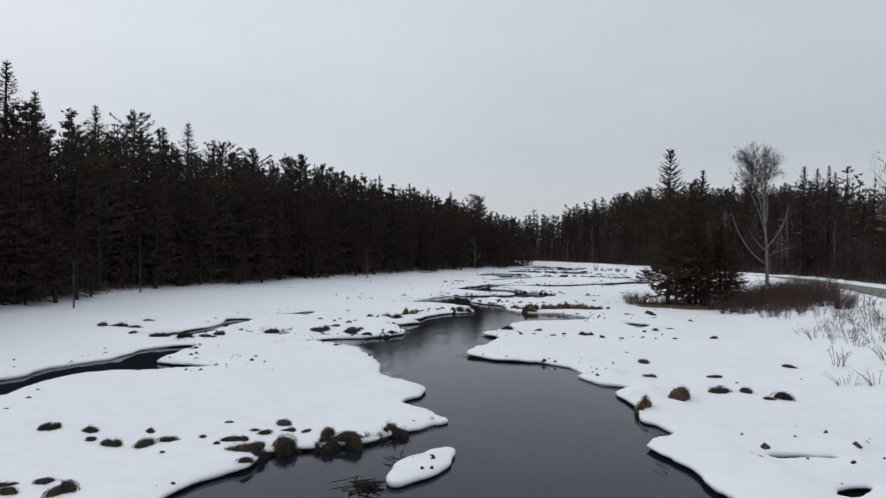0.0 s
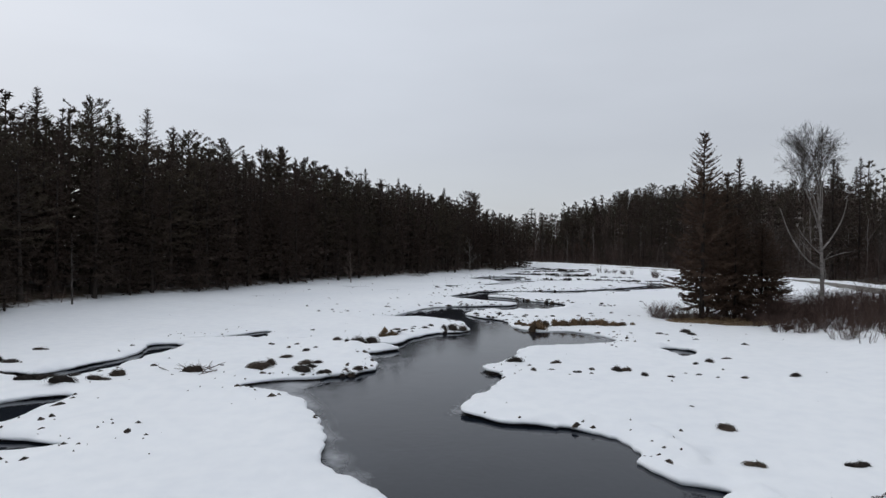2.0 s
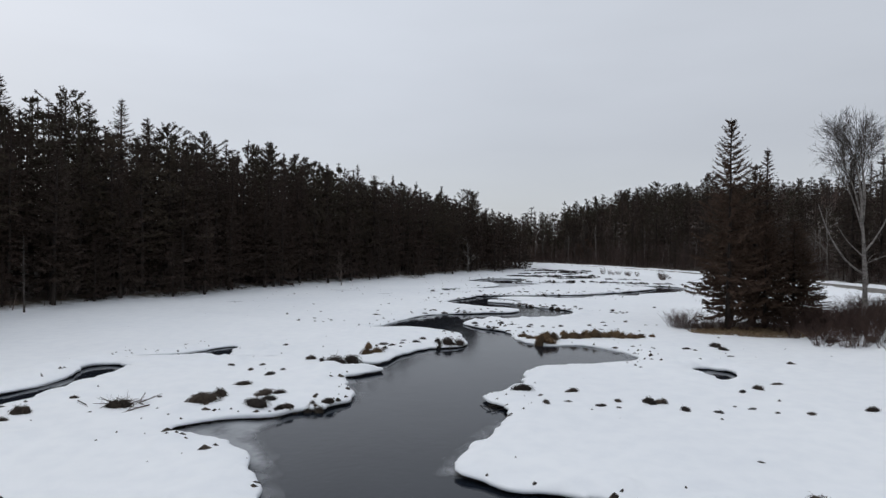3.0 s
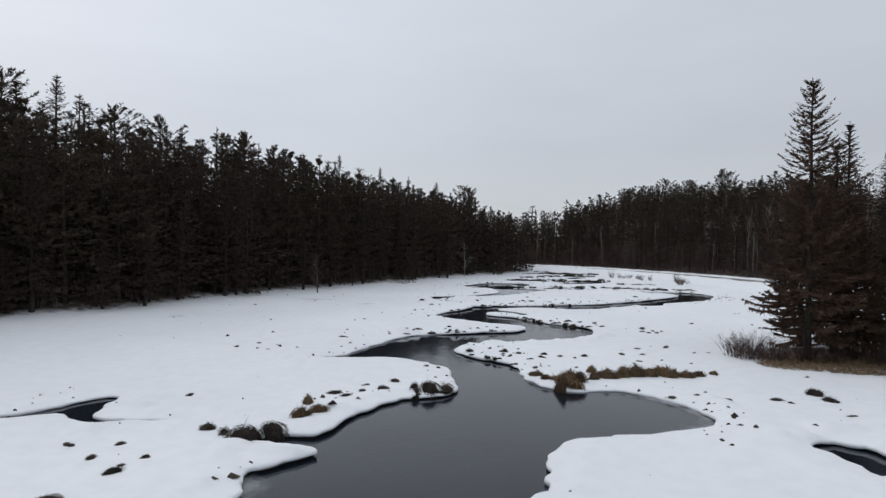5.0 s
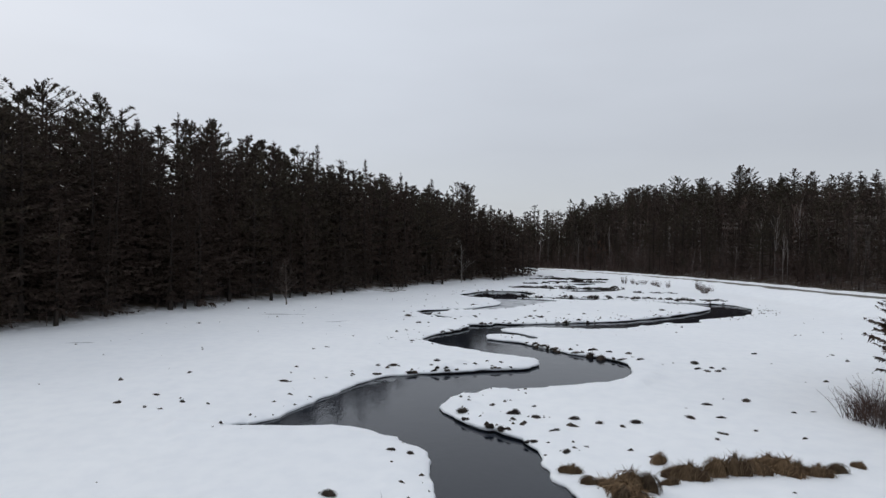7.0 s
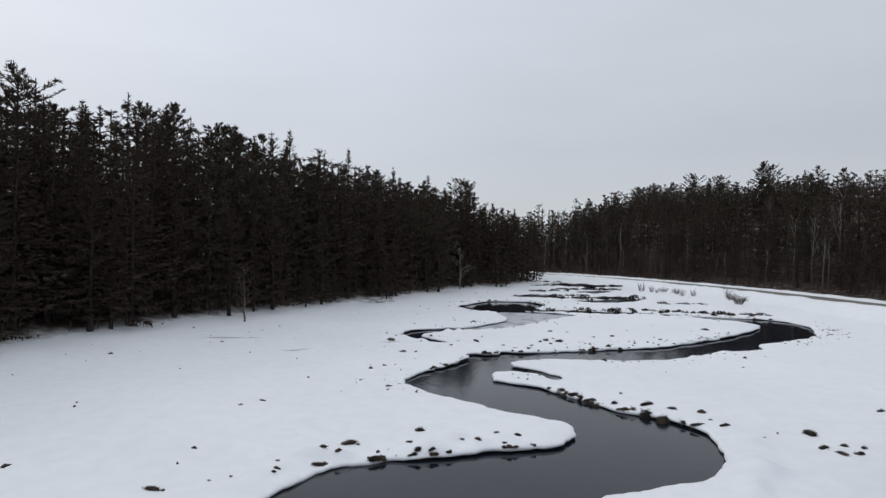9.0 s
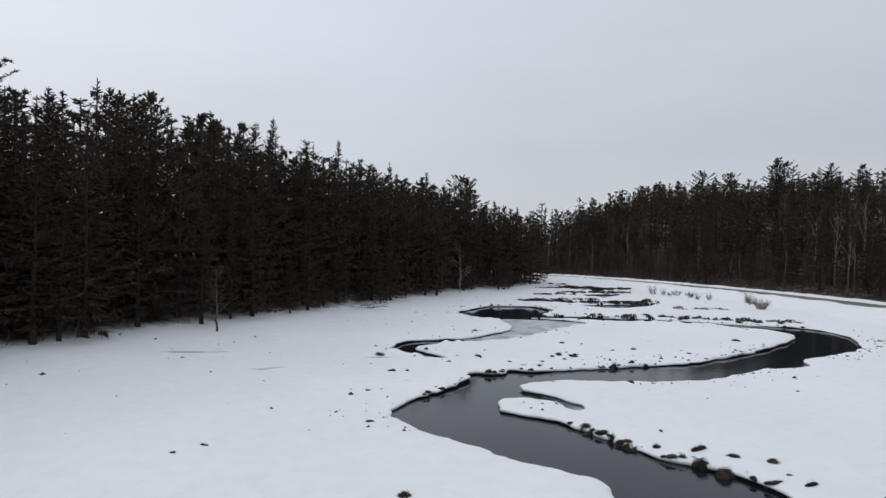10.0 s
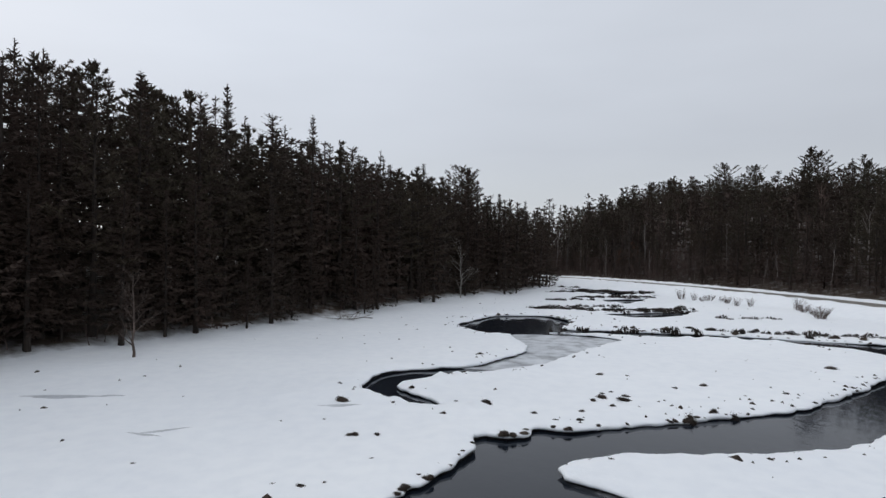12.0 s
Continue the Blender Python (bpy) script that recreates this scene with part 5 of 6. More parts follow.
bs = Shape()
r2 = random.Random(9)
pts = np.array([(r2.uniform(-60, 110), r2.uniform(30, 240)) for _ in range(170000)])
bz, bsd, bl, br = height_at(pts[:, 0], pts[:, 1])
for (x, y), z, l_, r_ in zip(pts.tolist(), bz.tolist(), bl.tolist(), br.tolist()):
    w = -0.2 < l_ < 4 and r_ < -8
    ea = 5.2 < r_ < 19 and l_ < -3 and y > 60
    if not (w and r2.random() < 0.10 or ea):
        continue
    L = r2.uniform(0.5, 1.8) if w else r2.uniform(0.9, 2.8) if r_ < 7 else r2.uniform(1.2, 6.5)
    a, k, g = r2.random() * 6.28, r2.uniform(0.1, 0.6), r2.uniform(0.015, 0.04)
    x1, y1 = x + math.cos(a) * L * k, y + math.sin(a) * L * k
    bs.tri((x - g, y - g, z - 0.1), (x + g, y + g, z - 0.1), (x1, y1, z + L))
    for t in range(4):
        f = r2.uniform(0.25, 0.9)
        p = Vector((x + (x1 - x) * f, y + (y1 - y) * f, z + L * f))
        d = Vector((r2.uniform(-1, 1), r2.uniform(-1, 1), r2.uniform(0.3, 1.1))) * L * 0.25
        bs.tri(tuple(p + Vector((g * 0.7, 0, 0))), tuple(p - Vector((g * 0.7, 0, 0))), tuple(p + d))
v, f = bs.arrays()
tagged(mesh_object("undergrowth", v, f, [WOODTWIG]), "leafless brown undergrowth at the feet of the woods", "undergrowth", kind="stuff")

# ---- sedge tussocks ----


def tussock_shape(rng, lobes, blades, flat, erect=6):
    """A shaggy mound of dry sedge, one metre across: lumps thatched with hanging blades."""
    s = Shape()
    for q in range(lobes):
        cx, cy = (0.0, 0.0) if q == 0 else (rng.uniform(-0.26, 0.26), rng.uniform(-0.26, 0.26))
        R = (0.40 if lobes == 1 else 0.30) * rng.uniform(0.85, 1.15)
        T = flat * (0.62 if q == 0 else rng.uniform(0.35, 0.6))
        ph, bias = rng.random() * 6.28, rng.uniform(0.1, 0.3)

        def on(a, th, out=1.0):
            r = R * (1 + bias * math.sin(2 * a + ph) + 0.1 * math.sin(5 * a + 2 * ph))
            return (cx + math.cos(a) * r * math.sin(th) * out, cy + math.sin(a) * r * math.sin(th) * out, T * math.cos(th) * out)

        n = len(s.v)
        sides, rows = 10, 4
        for i in range(rows):
            for k in range(sides):
                s.v.append(on(6.283 * k / sides, 0.12 + 1.6 * i / (rows - 1), 0.84 + rng.uniform(-0.07, 0.07)))
        for i in range(rows - 1):
            for k in range(sides):
                a, b_ = n + i * sides + k, n + i * sides + (k + 1) % sides
                s.f += [(a, a + sides, b_ + sides), (a, b_ + sides, b_)]
        for k in range(blades // lobes):
            a, th = rng.random() * 6.28, 1.25 * rng.random() ** 0.7
            da, w = rng.uniform(-0.3, 0.3), rng.uniform(0.005, 0.011)
            p0, p1 = on(a, th, 0.95), on(a + da, th + rng.uniform(0.25, 0.5), rng.uniform(1.02, 1.10))
            p2 = on(a + 2 * da, th + rng.uniform(0.5, 0.85), rng.uniform(1.02, 1.22))
            u = (-math.sin(a) * w, math.cos(a) * w)
            n = len(s.v)
            for p in (p0, p1):
                s.v += [(p[0] + u[0], p[1] + u[1], p[2]), (p[0] - u[0], p[1] - u[1], p[2])]
            s.v.append(p2)
            s.f += [(n, n + 1, n + 3), (n, n + 3, n + 2), (n + 2, n + 3, n + 4)]
        for k in range(erect):
            a = rng.random() * 6.28
            p0 = on(a, rng.uniform(0, 0.8), 0.9)
            d = (rng.uniform(-0.2, 0.2), rng.uniform(-0.2, 0.2), rng.uniform(0.1, 0.3))
            s.tri((p0[0] + 0.008, p0[1], p0[2]), (p0[0] - 0.008, p0[1], p0[2]), (p0[0] + d[0], p0[1] + d[1], p0[2] + d[2]))
    return s


MOPS = [tussock_shape(random.Random(500 + i), (1, 2, 3, 1, 2, 3, 1, 2)[i], 210, (0.95, 0.8, 0.9, 0.7, 0.75, 0.65, 1.1, 1.0)[i]).mesh("sedge_tussock", SEDGE) for i in range(8)]
MOPS_TAWNY = [tussock_shape(random.Random(520 + i), (2, 3, 1)[i], 420, (0.95, 1.0, 1.1)[i], 22).mesh("sedge_tussock", TAWNY_SEDGE) for i in range(3)]
TUSSOCKS = [
    [(-10.4, 11.7, 0.53), (-9.1, 11.9, 0.86), (-10.8, 12.1, 0.54), (-10, 12.4, 0.72), (-5, 14.7, 0.89), (-5.9, 14.9, 1), (-4.6, 15.1, 0.63), (-9.9, 15.1, 0.76), (-8.9, 15.2, 0.88), (-6.8, 15.3, 0.3), (-3.3, 15.4, 0.91), (-10.7, 15.5, 0.52), (-6.4, 15.6, 0.67), (-2.7, 15.6, 1.1), (-8.4, 15.7, 0.6), (-7.5, 16, 0.55), (-5.7, 16.3, 0.49), (-11.3, 16.4, 0.76), (-3.7, 16.4, 0.96), (-2.5, 16.5, 0.86), (-12.7, 16.5, 0.9), (-9.4, 16.5, 0.63), (-4.4, 16.6, 0.5), (-4.9, 16.6, 0.55), (-6.1, 16.7, 0.4), (-1.9, 16.8, 0.77), (-5.3, 17.5, 0.92), (-7.2, 17.5, 0.38), (7.4, 20, 1.04), (-17.5, 21.5, 1.01)],
    [(13.2, 21.9, 0.81), (13.9, 22, 0.82), (12.9, 23, 1.25), (11.8, 23.1, 1.1), (9.8, 25.6, 0.72), (12.8, 25.7, 0.75), (17.9, 28.6, 1.04), (10.6, 29.2, 0.97), (10.5, 32, 0.37), (-16.2, 34.4, 1.3), (-18.3, 35.1, 1), (-17.4, 35.4, 1.2), (-15.2, 35.4, 1.1), (-19.4, 35.6, 1.2), (-20.2, 35.8, 1.1), (-16.7, 36.2, 0.9), (-14.6, 36.3, 1), (-14.9, 36.3, 1.59), (-11.6, 37, 1.27), (2.9, 37, 1.14), (15.3, 37.1, 0.53), (14.1, 37.3, 0.31), (-4.3, 37.4, 0.75), (11.9, 37.4, 0.46), (-4.9, 37.5, 0.9), (-6.4, 37.5, 1.36), (10.6, 37.6, 0.75), (-3.9, 37.7, 0.83), (18.2, 37.8, 0.92)],
    [(-8.6, 37.8, 1.39), (13.4, 37.9, 0.53), (8, 37.9, 0.34), (7.4, 38.1, 0.54), (-6.2, 38.3, 0.99), (12.9, 38.3, 0.32), (-14.1, 38.4, 0.56), (5.2, 38.4, 0.54), (-10.7, 38.6, 0.4), (-21.6, 38.7, 1.2), (10.1, 38.7, 0.65), (-9.1, 38.7, 1.17), (6.2, 38.8, 0.37), (9.5, 38.8, 1.29), (8.3, 38.9, 0.51), (-8.3, 38.9, 1.17), (-22.8, 39.2, 1.3), (-6.6, 39.2, 1.15), (-24.2, 39.4, 1.2), (-6, 39.4, 0.9), (-23.4, 39.6, 1), (4.5, 40.5, 0.91), (6.8, 40.6, 0.74), (14.5, 40.8, 0.41), (-8.1, 41.1, 0.78), (15.5, 41.3, 0.9), (-22.4, 42.2, 0.7), (16.9, 42.2, 0.57), (-7.4, 42.9, 0.58), (-7.5, 43.5, 0.42)],
    [(-8.7, 44.1, 0.43), (-7.1, 44.2, 0.42), (-10.1, 45.2, 0.45), (-8.5, 45.4, 0.54), (-6.3, 46.9, 1), (18.3, 49.6, 0.44), (17, 51.5, 0.45), (14.3, 51.6, 0.33), (-8.9, 51.7, 0.5), (-2.2, 51.7, 0.55), (16.7, 51.9, 0.73), (19, 52.1, 1.52), (-2.8, 52.2, 0.76), (12.3, 52.5, 0.49), (-1.6, 52.6, 0.5), (-0.8, 53, 0.72), (19, 53.2, 1.25), (-1.5, 53.7, 0.4), (-0.3, 54.6, 0.55), (28, 54.8, 1.65), (9.9, 57.9, 0.45), (1.8, 58, 0.57), (1.2, 58.2, 0.37)],
    [(7.1, 58.3, 0.42), (7.9, 58.9, 0.24), (13, 59.9, 0.46), (16.4, 60.1, 0.4), (7.2, 60.5, 0.46), (13.5, 60.5, 0.33), (5, 60.7, 0.63), (15, 60.9, 0.35), (9.9, 61.2, 0.51), (9.1, 61.5, 0.4), (10.6, 61.6, 0.57), (8.2, 61.9, 0.42), (6.7, 62, 0.64), (13.1, 62.4, 0.4), (5.9, 62.5, 0.81), (14.4, 62.5, 0.41), (5.2, 62.6, 0.28), (-8.7, 62.7, 0.41), (-9.4, 62.9, 0.41), (3.8, 63.1, 0.69), (18.1, 63.6, 0.51), (-10.9, 63.7, 0.46), (6.9, 63.8, 0.35), (19.1, 63.8, 0.29), (-8.3, 63.9, 0.54), (-7.2, 63.9, 0.41), (13.6, 64, 0.27), (14.8, 64.6, 0.5), (-9.9, 65, 0.44), (17, 65.4, 0.59)],
    [(-4.9, 67.8, 0.49), (-3.6, 68.6, 0.28), (-3, 68.9, 0.3), (-1.8, 69.2, 0.28), (1.8, 70.6, 0.57), (0, 71, 0.42), (3.2, 71, 0.52), (-0.6, 71.1, 0.42), (2.6, 71.2, 0.34), (7.3, 71.6, 0.35), (6.6, 71.6, 0.3), (18.7, 71.7, 0.52), (18.1, 71.8, 0.64), (0.2, 72.1, 0.55), (2.4, 72.2, 0.44), (19.3, 72.3, 0.67), (5.9, 72.4, 0.33), (17.9, 72.4, 0.59), (4.9, 72.5, 0.4), (18.7, 72.5, 0.47), (4.3, 72.6, 0.31), (6.5, 73.1, 0.46), (5.7, 73.2, 0.34), (2.7, 73.8, 0.7), (18.4, 74.1, 0.68), (15.4, 74.9, 0.54), (12.3, 75, 1.19), (14.4, 75.2, 0.54), (13.3, 75.3, 0.53), (15.1, 75.7, 0.39)],
    [(12.5, 76.2, 1.08), (-5.3, 76.9, 0.33), (15.3, 76.9, 0.71), (11.2, 77, 0.41), (14.1, 77.3, 0.4), (24, 77.6, 0.43), (-4.6, 77.7, 0.34), (10.5, 78, 0.84), (13.3, 78.1, 0.72), (11.8, 78.4, 0.72), (10.1, 78.7, 0.57), (9.9, 80.5, 1.06), (1, 80.8, 0.42), (3.6, 85.9, 0.44), (0.3, 86, 0.42), (-0.6, 86.2, 0.33), (0.9, 86.3, 0.25), (4, 86.9, 0.46), (-5.3, 87.5, 0.29), (2.1, 88.3, 0.24), (5.1, 89.2, 0.31), (1.2, 90.6, 0.66), (2, 90.7, 0.35), (6.7, 90.7, 0.66), (7.2, 90.9, 0.49), (9.3, 91.5, 0.35), (-0.3, 92.5, 0.29), (10.7, 92.6, 0.39), (9, 92.9, 0.34), (10, 93, 0.61)],
    [(15, 93.2, 0.58), (13.9, 93.5, 0.37), (14.6, 93.6, 0.48), (4.5, 93.6, 0.37), (8.3, 93.7, 0.37), (15, 94, 1.05), (17.1, 94.3, 0.7), (10.5, 94.5, 0.52), (16.3, 94.6, 0.71), (6.4, 95.1, 0.8), (0, 95.3, 0.9), (12.1, 95.4, 0.38), (5.1, 95.7, 0.4), (13, 96.4, 0.71), (11.5, 96.4, 0.56), (12, 96.8, 0.64), (13.2, 97.2, 0.65), (12.3, 97.7, 0.41), (21.4, 97.8, 0.49), (12.8, 98, 0.42), (16.3, 98.7, 0.38), (18, 99.4, 0.6), (14.8, 101.7, 0.4), (13.3, 102, 0.5), (28.1, 104.5, 0.6), (39.1, 116.9, 1.03), (37.3, 117.6, 1.42), (35.2, 117.9, 1.23), (29.7, 119.2, 0.87), (24.4, 120.7, 0.86)],
    [(28.6, 121.2, 1), (21.7, 121.4, 0.85), (20.2, 121.6, 0.74), (32.9, 121.7, 0.93), (27, 122, 0.78)],
]
# golden, fuller tussocks on the cut banks
TAWNY = [(9.6, 21.8, 1.9), (7.7, 20.4, 1.1), (7.4, 53.9, 0.92), (8.3, 55.4, 1.4), (9.9, 57.4, 0.62), (6.9, 56.6, 0.65), (7.2, 55.7, 0.5), (8, 54.8, 1.5), (8.8, 55.3, 0.9), (9.6, 55.7, 0.5), (10.4, 56.2, 1.05), (10.3, 56.6, 0.6), (11.3, 56.5, 0.9), (12, 56.6, 0.95), (12.7, 56.7, 1), (13.4, 57.2, 1), (13.6, 56.7, 0.9), (14, 56.7, 0.85), (14.6, 56.6, 0.96), (15.4, 56.9, 0.69), (16.4, 57.3, 0.5), (-3.4, 48.4, 1), (-2.9, 49.1, 0.7), (-3.5, 50.1, 0.6)]


def snapped(p, hug=False):
    """Moves spots that lie over water back onto the shore; hug: all spots go to the shore."""
    p = np.array(p, float)
    p = np.column_stack([p, np.random.RandomState(len(p)).uniform(-0.02, 0.3, len(p))])
    for _ in range(4):
        d = shore_distance(p[:, 0], p[:, 1])
        gx_ = (shore_distance(p[:, 0] + 0.1, p[:, 1]) - shore_distance(p[:, 0] - 0.1, p[:, 1])) / 0.2
        gy_ = (shore_distance(p[:, 0], p[:, 1] + 0.1) - shore_distance(p[:, 0], p[:, 1] - 0.1)) / 0.2
        move = (np.clip(p[:, 3] - d, -0.7, 0.7) if hug else np.clip(0.02 - d, 0, 0.6)) / (np.hypot(gx_, gy_) + 0.3)
        p[:, 0] += gx_ * move
        p[:, 1] += gy_ * move
    tz, tsd, _, _ = height_at(p[:, 0], p[:, 1])
    return zip(p[:, :3].tolist(), tz.tolist(), tsd.tolist())


def tussock_pose(x, y, w, z, s_):
    bank = s_ < 0.35 and w >= 0.7
    k = min(w, 1.0 + 0.15 * w)
    up = k * rng.uniform(0.32, 0.58)
    if bank:
        k = min(k, 1.25) * rng.choice((0.5, 0.7, 0.85, 1.05))
        up = max(min(k, 0.8), 0.42) * rng.uniform(0.75, 1.05)
        z = min(z, 0.0) - 0.20
    return bank, Matrix.LocRotScale((x, y, z - 0.03), Euler((rng.uniform(-0.2, 0.2), rng.uniform(-0.2, 0.2), rng.gauss(0, 0.5) if not bank else rng.random() * 6.28)), (k * (1.0 if bank else rng.uniform(0.8, 1.45)), k * rng.uniform(0.5, 1.05), up))


def place_tussock(x, y, w, z, s_, tawny=False):
    bank, m = tussock_pose(x, y, w, z, s_)
    if tawny and w > 1.2:
        m = m @ Matrix.Diagonal((1.3, 1.15, 0.66, 1))
    ob = new("sedge_tussock", MOPS_TAWNY[rng.randrange(3)] if tawny else MOPS[rng.randrange(8)])
    ob.matrix_basis = m @ Matrix.Diagonal((1.1, 1.1, 1.9, 1)) if tawny else m
    if tawny:
        tagged(ob, "full golden brown tussock of drooping dry sedge", "tussock", "tussocks in the marsh")
        return
    tagged(ob, "shaggy brown sedge tussock hanging over dark water" if bank else "dry brown sedge tussock poking out of the snow", "tussock", "tussocks in the marsh")


for row in TUSSOCKS:
    for (x, y, w), z, s_ in snapped(row):
        place_tussock(x, y, w, z, s_)
for (x, y, w), z, s_ in snapped(TAWNY):
    place_tussock(x, y, w, z, s_, True)
for (x, y, w), z, s_ in snapped([(-4.8, 46, 1.3), (-5.6, 46.6, 0.85), (-4.6, 46.5, 1), (-4, 46.9, 1.1), (0.7, 53.1, 0.8), (1.4, 53.1, 1.2), (2.1, 53.3, 1.1)]):
    ob = new("sedge_tussock", MOPS[rng.choice((0, 4, 6, 7))])
    ob.matrix_basis = Matrix.LocRotScale((x, y, min(z, 0.0) - 0.2), Euler((0, 0, rng.random() * 6.28)), (1.15 * w, 1.05 * w, max(0.95, 0.9 * w)))
    tagged(ob, "large dark brown sedge tussock drooping over the water", "tussock", "tussocks in the marsh")
# rows of tussocks along the cut banks: from, to, how many, how wide
BANK_ROWS = [(-5.6, 14.4, -4.5, 15.3, 5, 0.75), (-3.9, 15.6, -1.8, 16.8, 9, 0.85), (-3.6, 16.3, -2.2, 16.9, 4, 0.7), (1.0, 52.5, 2.4, 53.2, 4, 0.8), (-5.4, 46.4, -3.6, 47.0, 4, 0.8), (-6.3, 37.5, -3.8, 38.3, 6, 0.7),
             (9.2, 81.9, 12.6, 76.4, 13, 0.6), (3.4, 62.8, 6.2, 58.8, 9, 0.4), (-0.6, 69.6, 8.0, 72.6, 13, 0.4)]
FAR_ROWS = [(2.2, 84.8, 5.2, 89.2, 9, 0.4), (5.4, 89.8, 9.4, 92.4, 9, 0.5), (14.0, 94.0, 30.0, 102.0, 26, 0.45), (20.0, 121.2, 36.0, 117.8, 34, 0.8), (36.0, 117.2, 41.2, 112.0, 14, 0.9), (8.8, 128.0, 13.6, 132.4, 8, 0.6), (17.6, 125.0, 16.8, 131.4, 8, 0.8),
            (9.5, 80.5, 14.8, 74.0, 14, 0.35), (8.4, 88.2, 11.0, 89.4, 5, 0.3), (29.0, 96.6, 38.6, 104.6, 8, 0.4)]


def row_spots(rows):
    out = []
    for x0, y0, x1, y1, n, w in rows:
        for k in range(n):
            t = (k + rng.random()) / n
            if rng.random() < 0.3 and n > 6:
                continue
            out.append((x0 + (x1 - x0) * t + rng.gauss(0, 0.18), y0 + (y1 - y0) * t + rng.gauss(0, 0.22), w * rng.uniform(0.65, 1.25)))
    return out


BANK_BIG = [(9.7, 80.8, 1.0), (10.3, 79.6, 0.8), (10.6, 78.5, 0.9), (12.7, 76.6, 1.3), (12.0, 76.6, 0.7), (13.7, 75.9, 0.7), (14.4, 75.4, 0.9), (-4.6, 14.9, 1.5), (-5.2, 14.9, 1.5), (-5.8, 15.0, 1.5), (-3.5, 16.7, 1.5), (-3.0, 16.7, 1.5), (-2.6, 16.9, 1.5), (-2.0, 17.4, 1.5), (-0.4, 18.4, 1.5)]
for (x, y, w), z, s_ in snapped(row_spots(BANK_ROWS), True):
    place_tussock(x, y, w, z, s_)
for (x, y, w), z, s_ in snapped(BANK_BIG, True):
    place_tussock(x, y, w, z, s_)
mop_arrays = []
for i in range(4):
    mop_arrays.append(tussock_shape(random.Random(540 + i), 1 + i % 2, 60, 0.6, 1).arrays())
tv, tf, tn = [], [], 0
for (x, y, w), z, s_ in snapped(row_spots(FAR_ROWS), True):
    m = tussock_pose(x, y, w * 0.9, z, s_)[1]
    v, f = mop_arrays[rng.randrange(4)]
    r3 = np.array(m)
    tv.append(v @ r3[:3, :3].T + r3[:3, 3])
    tf.append(f + tn)
    tn += len(v)
tagged(mesh_object("shore_sedge", np.concatenate(tv), np.concatenate(tf), [SEDGE]), "small dark sedge clumps along the far banks", "sedge", kind="stuff")

# far marsh: dark strips of sedge too small to count
ms = Shape()
r2 = random.Random(21)
for x0, y0, x1, y1, n, w in ((15, 138, 22, 138.5, 26, 1.0), (22, 136.6, 34, 138.6, 44, 1.1), (17, 140, 27, 141.5, 22, 0.8), (24, 154.5, 36, 156, 36, 1.0), (19, 150, 26, 151, 18, 0.8), (27, 171.5, 40, 165.5, 44, 1.2), (22, 164, 30, 166, 16, 0.8),
                             (28, 121.5, 42, 118.5, 22, 0.8), (18, 176, 30, 178, 26, 0.9), (34, 131, 40, 131, 8, 0.7), (14, 120.5, 27, 120.2, 14, 0.6)):
    along = [(r2.random(), r2.gauss(0, 0.3), r2.gauss(0, 0.5)) for _ in range(int(n * 1.7))]
    xy = np.array([(x0 + (x1 - x0) * t + u, y0 + (y1 - y0) * t + w_) for t, u, w_ in along])
    for (x, y), z in zip(xy.tolist(), (height_at(xy[:, 0], xy[:, 1])[0] - 0.1).tolist()):
        r, h = w * r2.uniform(0.3, 0.85), r2.uniform(0.12, 0.42)
        for q in range(16):
            a = 6.283 * q / 16 + r2.uniform(-0.2, 0.2)
            b_ = a + 0.5
            ms.tri((x + math.cos(a) * r, y + math.sin(a) * r, z), (x + math.cos(b_) * r, y + math.sin(b_) * r, z), (x + math.cos(a) * r * 0.6, y + math.sin(a) * r * 0.6, z + h * r2.uniform(0.7, 1.2)))
v, f = ms.arrays()
tagged(mesh_object("marsh_sedge", v, f, [SEDGE]), "dark strips of dry sedge along the far marsh channels", "sedge", kind="stuff")

# sedge tips and twigs just showing through the snow near the shores
ts = Shape()
pts = np.array([(r2.uniform(-24, 46), r2.uniform(12, 150)) for _ in range(16000)])
tz, tsd, tl_, tr_ = height_at(pts[:, 0], pts[:, 1])
patch = vnoise(pts[:, 0], pts[:, 1] + 200, 6, 2)
for (x, y), z, s_, n_, l_, r_ in zip(pts.tolist(), tz.tolist(), tsd.tolist(), patch.tolist(), tl_.tolist(), tr_.tolist()):
    if s_ < 0.05 or l_ > -4 or r_ > -12 or r2.random() > (0.9 if s_ < 1.1 and n_ > -0.05 else 0.42 if s_ < 2.6 and n_ > 0.1 else 0.026):
        continue
    r, st, a0 = r2.uniform(0.03, 0.10) * (1 if r2.random() < 0.8 else 1.7), r2.uniform(1.0, 2.2), r2.random() * 6.28
    top = (x + r2.uniform(-0.3, 0.3) * r, y, z + r * r2.uniform(0.4, 1.0))
    rim = []
    for q in range(8):
        a, o = 6.283 * q / 8, r * r2.uniform(0.55, 1.25)
        u, w = math.cos(a) * o * st, math.sin(a) * o
        rim.append((x + u * math.cos(a0) - w * math.sin(a0), y + u * math.sin(a0) + w * math.cos(a0), z - 0.03))
    for q in range(8):
        ts.tri(rim[q], rim[(q + 1) % 8], top)
v, f = ts.arrays()
tagged(mesh_object("sedge_tips", v, f, [SEDGE]), "small dry sedge tips showing through the snow", "sedge", kind="stuff")

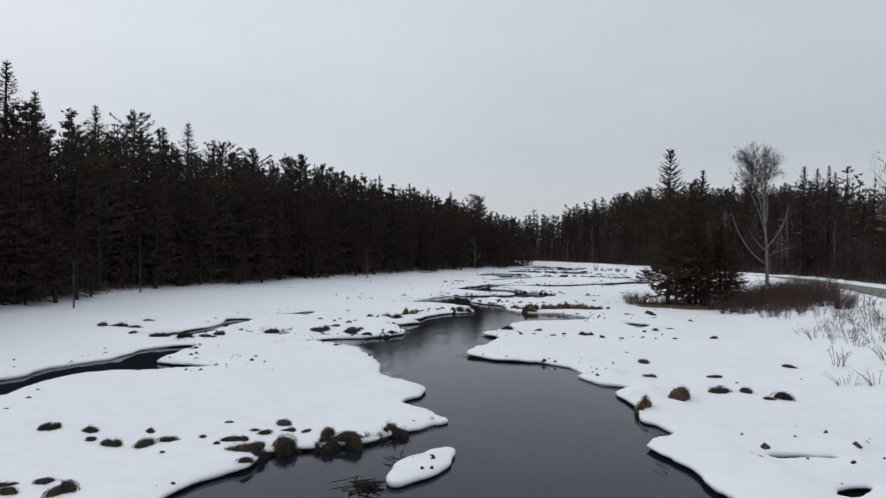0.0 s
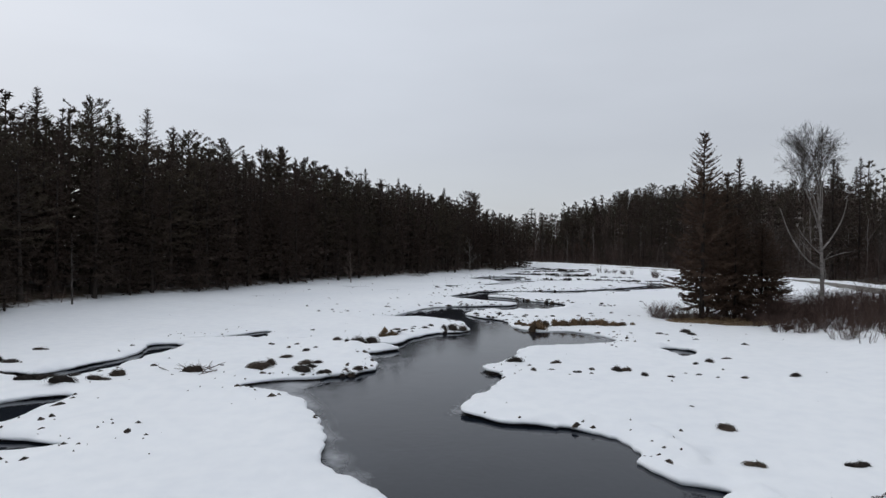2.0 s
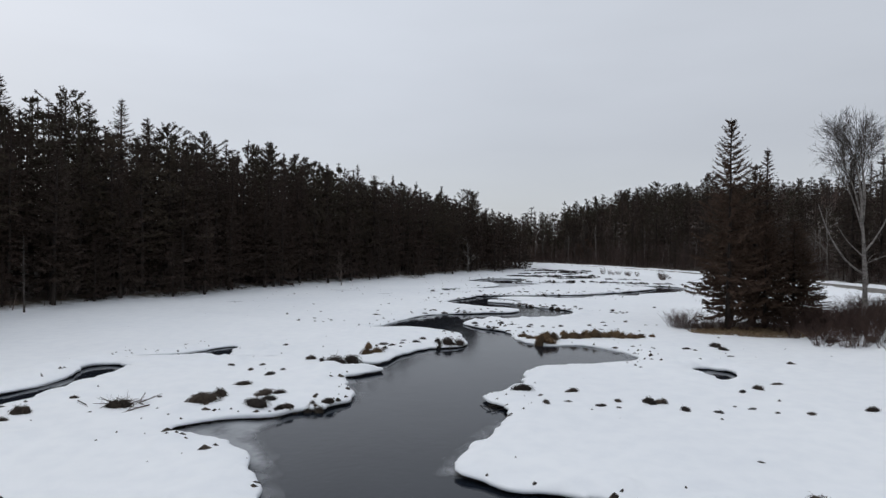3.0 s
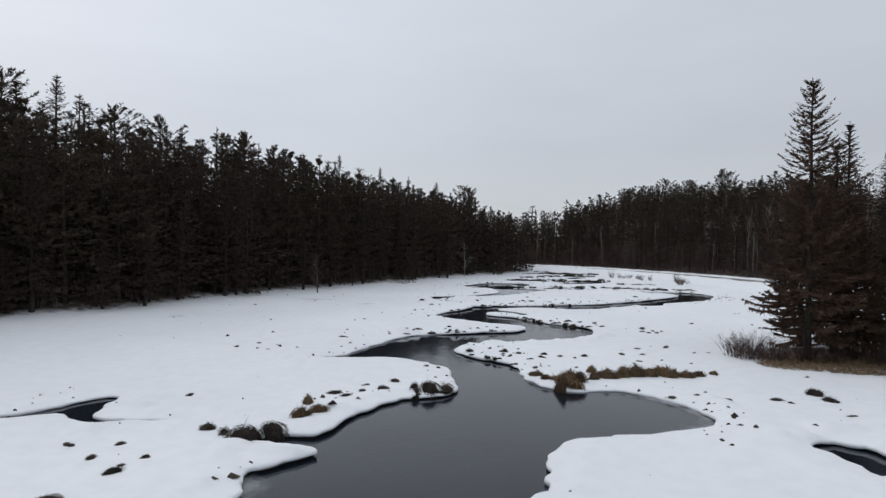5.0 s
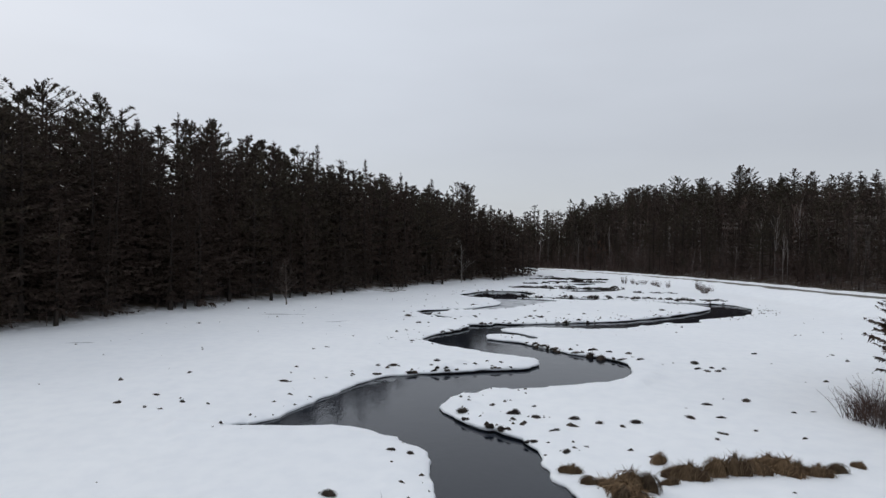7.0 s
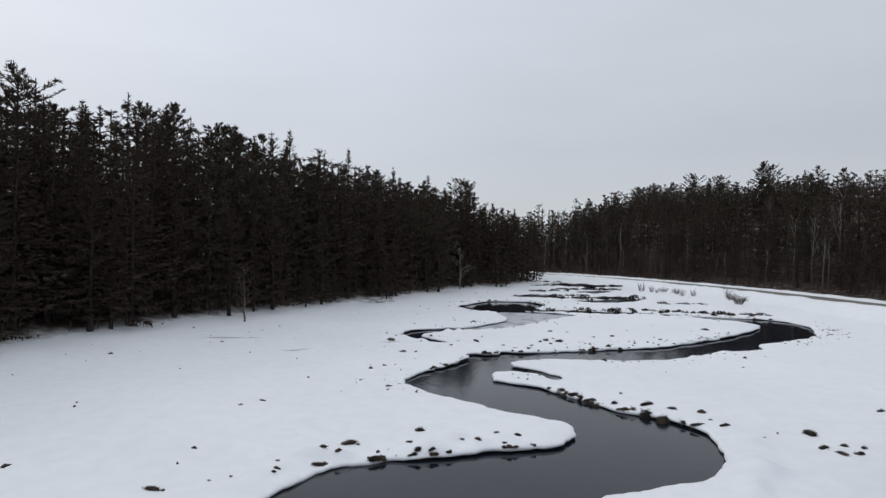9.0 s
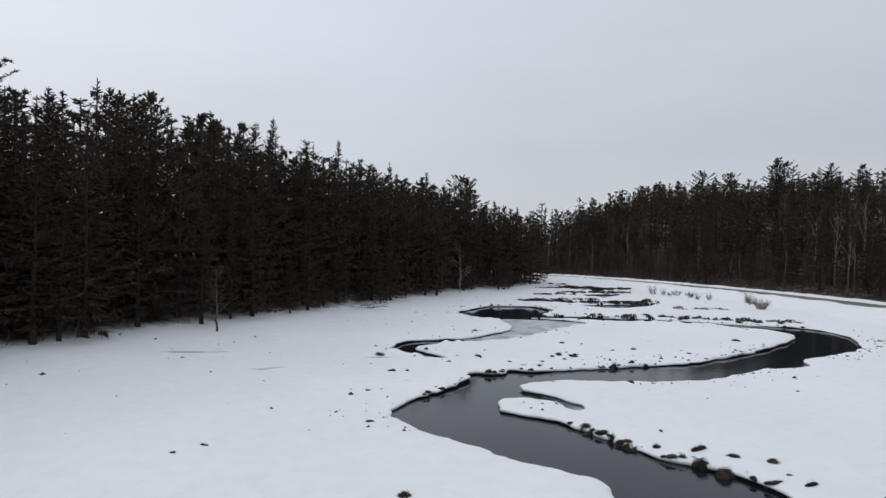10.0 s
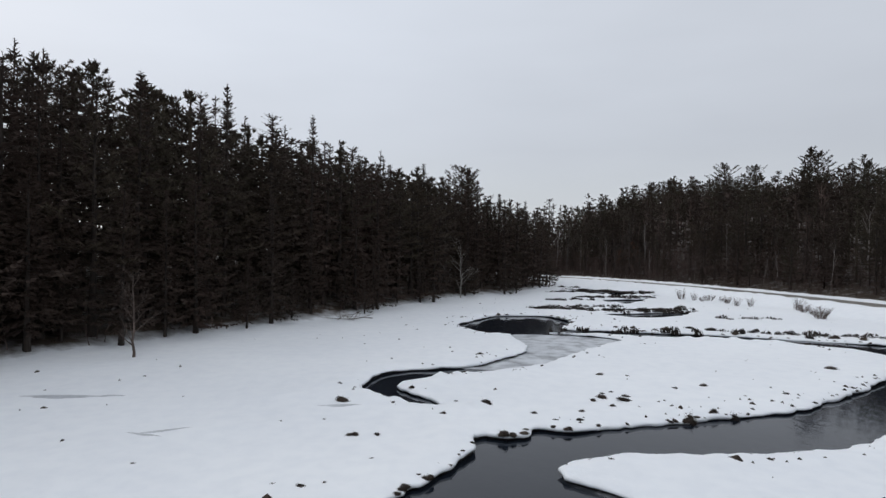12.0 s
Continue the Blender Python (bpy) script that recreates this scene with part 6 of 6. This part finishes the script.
# driftwood by the little snow island, brush heap, fallen trunk
def stick_heap(name, x, y, z, sticks, length, mat, label, flat, seed):
    r3 = random.Random(seed)
    root = new(name)
    root.empty_display_size = 0.2
    root.matrix_basis = pose(x, y, z)
    tagged(root, label, "driftwood")
    for k in range(sticks):
        sh = Shape()
        a, L = r3.random() * 6.28, length * r3.uniform(0.5, 1.2)
        cx, cy, cz = r3.gauss(0, 0.3 * length), r3.gauss(0, 0.22 * length), 0.05 + 0.12 * r3.random() * length
        up = r3.uniform(-0.1, 0.35) * flat
        ps = [(cx + math.cos(a) * L * t + 0.05 * math.sin(5 * t + k), cy + math.sin(a) * L * t * 0.8, max(cz + up * L * t, 0.0)) for t in (-0.5, -0.15, 0.2, 0.5)]
        g = r3.uniform(0.009, 0.028) * length ** 0.5
        sh.tube(ps, [g, g * 0.9, g * 0.7, g * 0.3], 5)
        p = Vector(ps[2])
        d = Vector((r3.uniform(-1, 1), r3.uniform(-1, 1), r3.uniform(0.1, 0.9) * flat)) * L * 0.25
        sh.tube([tuple(p), tuple(p + d)], [g * 0.5, g * 0.15], 4)
        ob = new("branch", sh.mesh("branch", mat, True))
        ob.parent = root


stick_heap("driftwood_heap", -2.1, 13.0, WATER_Z - 0.04, 34, 0.8, WETWOOD, "dark wet driftwood branches lodged in the water", 0.7, 1)
stick_heap("driftwood_heap", -0.9, 14.9, WATER_Z - 0.02, 12, 0.7, WETWOOD, "dark driftwood branches beside a snowy islet", 0.7, 2)
stick_heap("brush_heap", -11.5, 37.3, -0.05, 34, 1.3, ALDER, "heap of dark brown dead branches in snow", 1.6, 3)
stick_heap("fallen_branches", -4.4, 124.0, 0.15, 14, 3.2, DEAD, "fallen dead branches at the edge of the woods", 1.0, 4)
stick_heap("driftwood_heap", 3.9, 63.2, WATER_Z, 12, 0.8, WETWOOD, "dark driftwood along the cut bank", 0.6, 5)
stick_heap("driftwood_heap", 2.9, 38.6, WATER_Z, 8, 0.9, WETWOOD, "dark driftwood stuck at a snowy point", 0.5, 6)

# straw under the spruces and small litter stems on the bank
gs = Shape()
spots = [(r2.random() * 6.28, 4.6 * r2.random() ** 0.5) for _ in range(4200)]
xy = np.array([(25.6 + math.cos(a) * o * 1.15, 59.9 + math.sin(a) * o * 0.5) for a, o in spots])
for (x, y), zz in zip(xy.tolist(), height_at(xy[:, 0], xy[:, 1])[0].tolist()):
    L, d = r2.uniform(0.25, 0.6), r2.random() * 6.28
    gs.tri((x + 0.03, y, zz - 0.03), (x - 0.03, y, zz - 0.03), (x + math.cos(d) * L, y + math.sin(d) * L, zz + L * 0.4))
v, f = gs.arrays()
tagged(mesh_object("straw_grass", v, f, [STRAW]), "flattened straw-coloured grass under the spruces", "grass", kind="stuff")
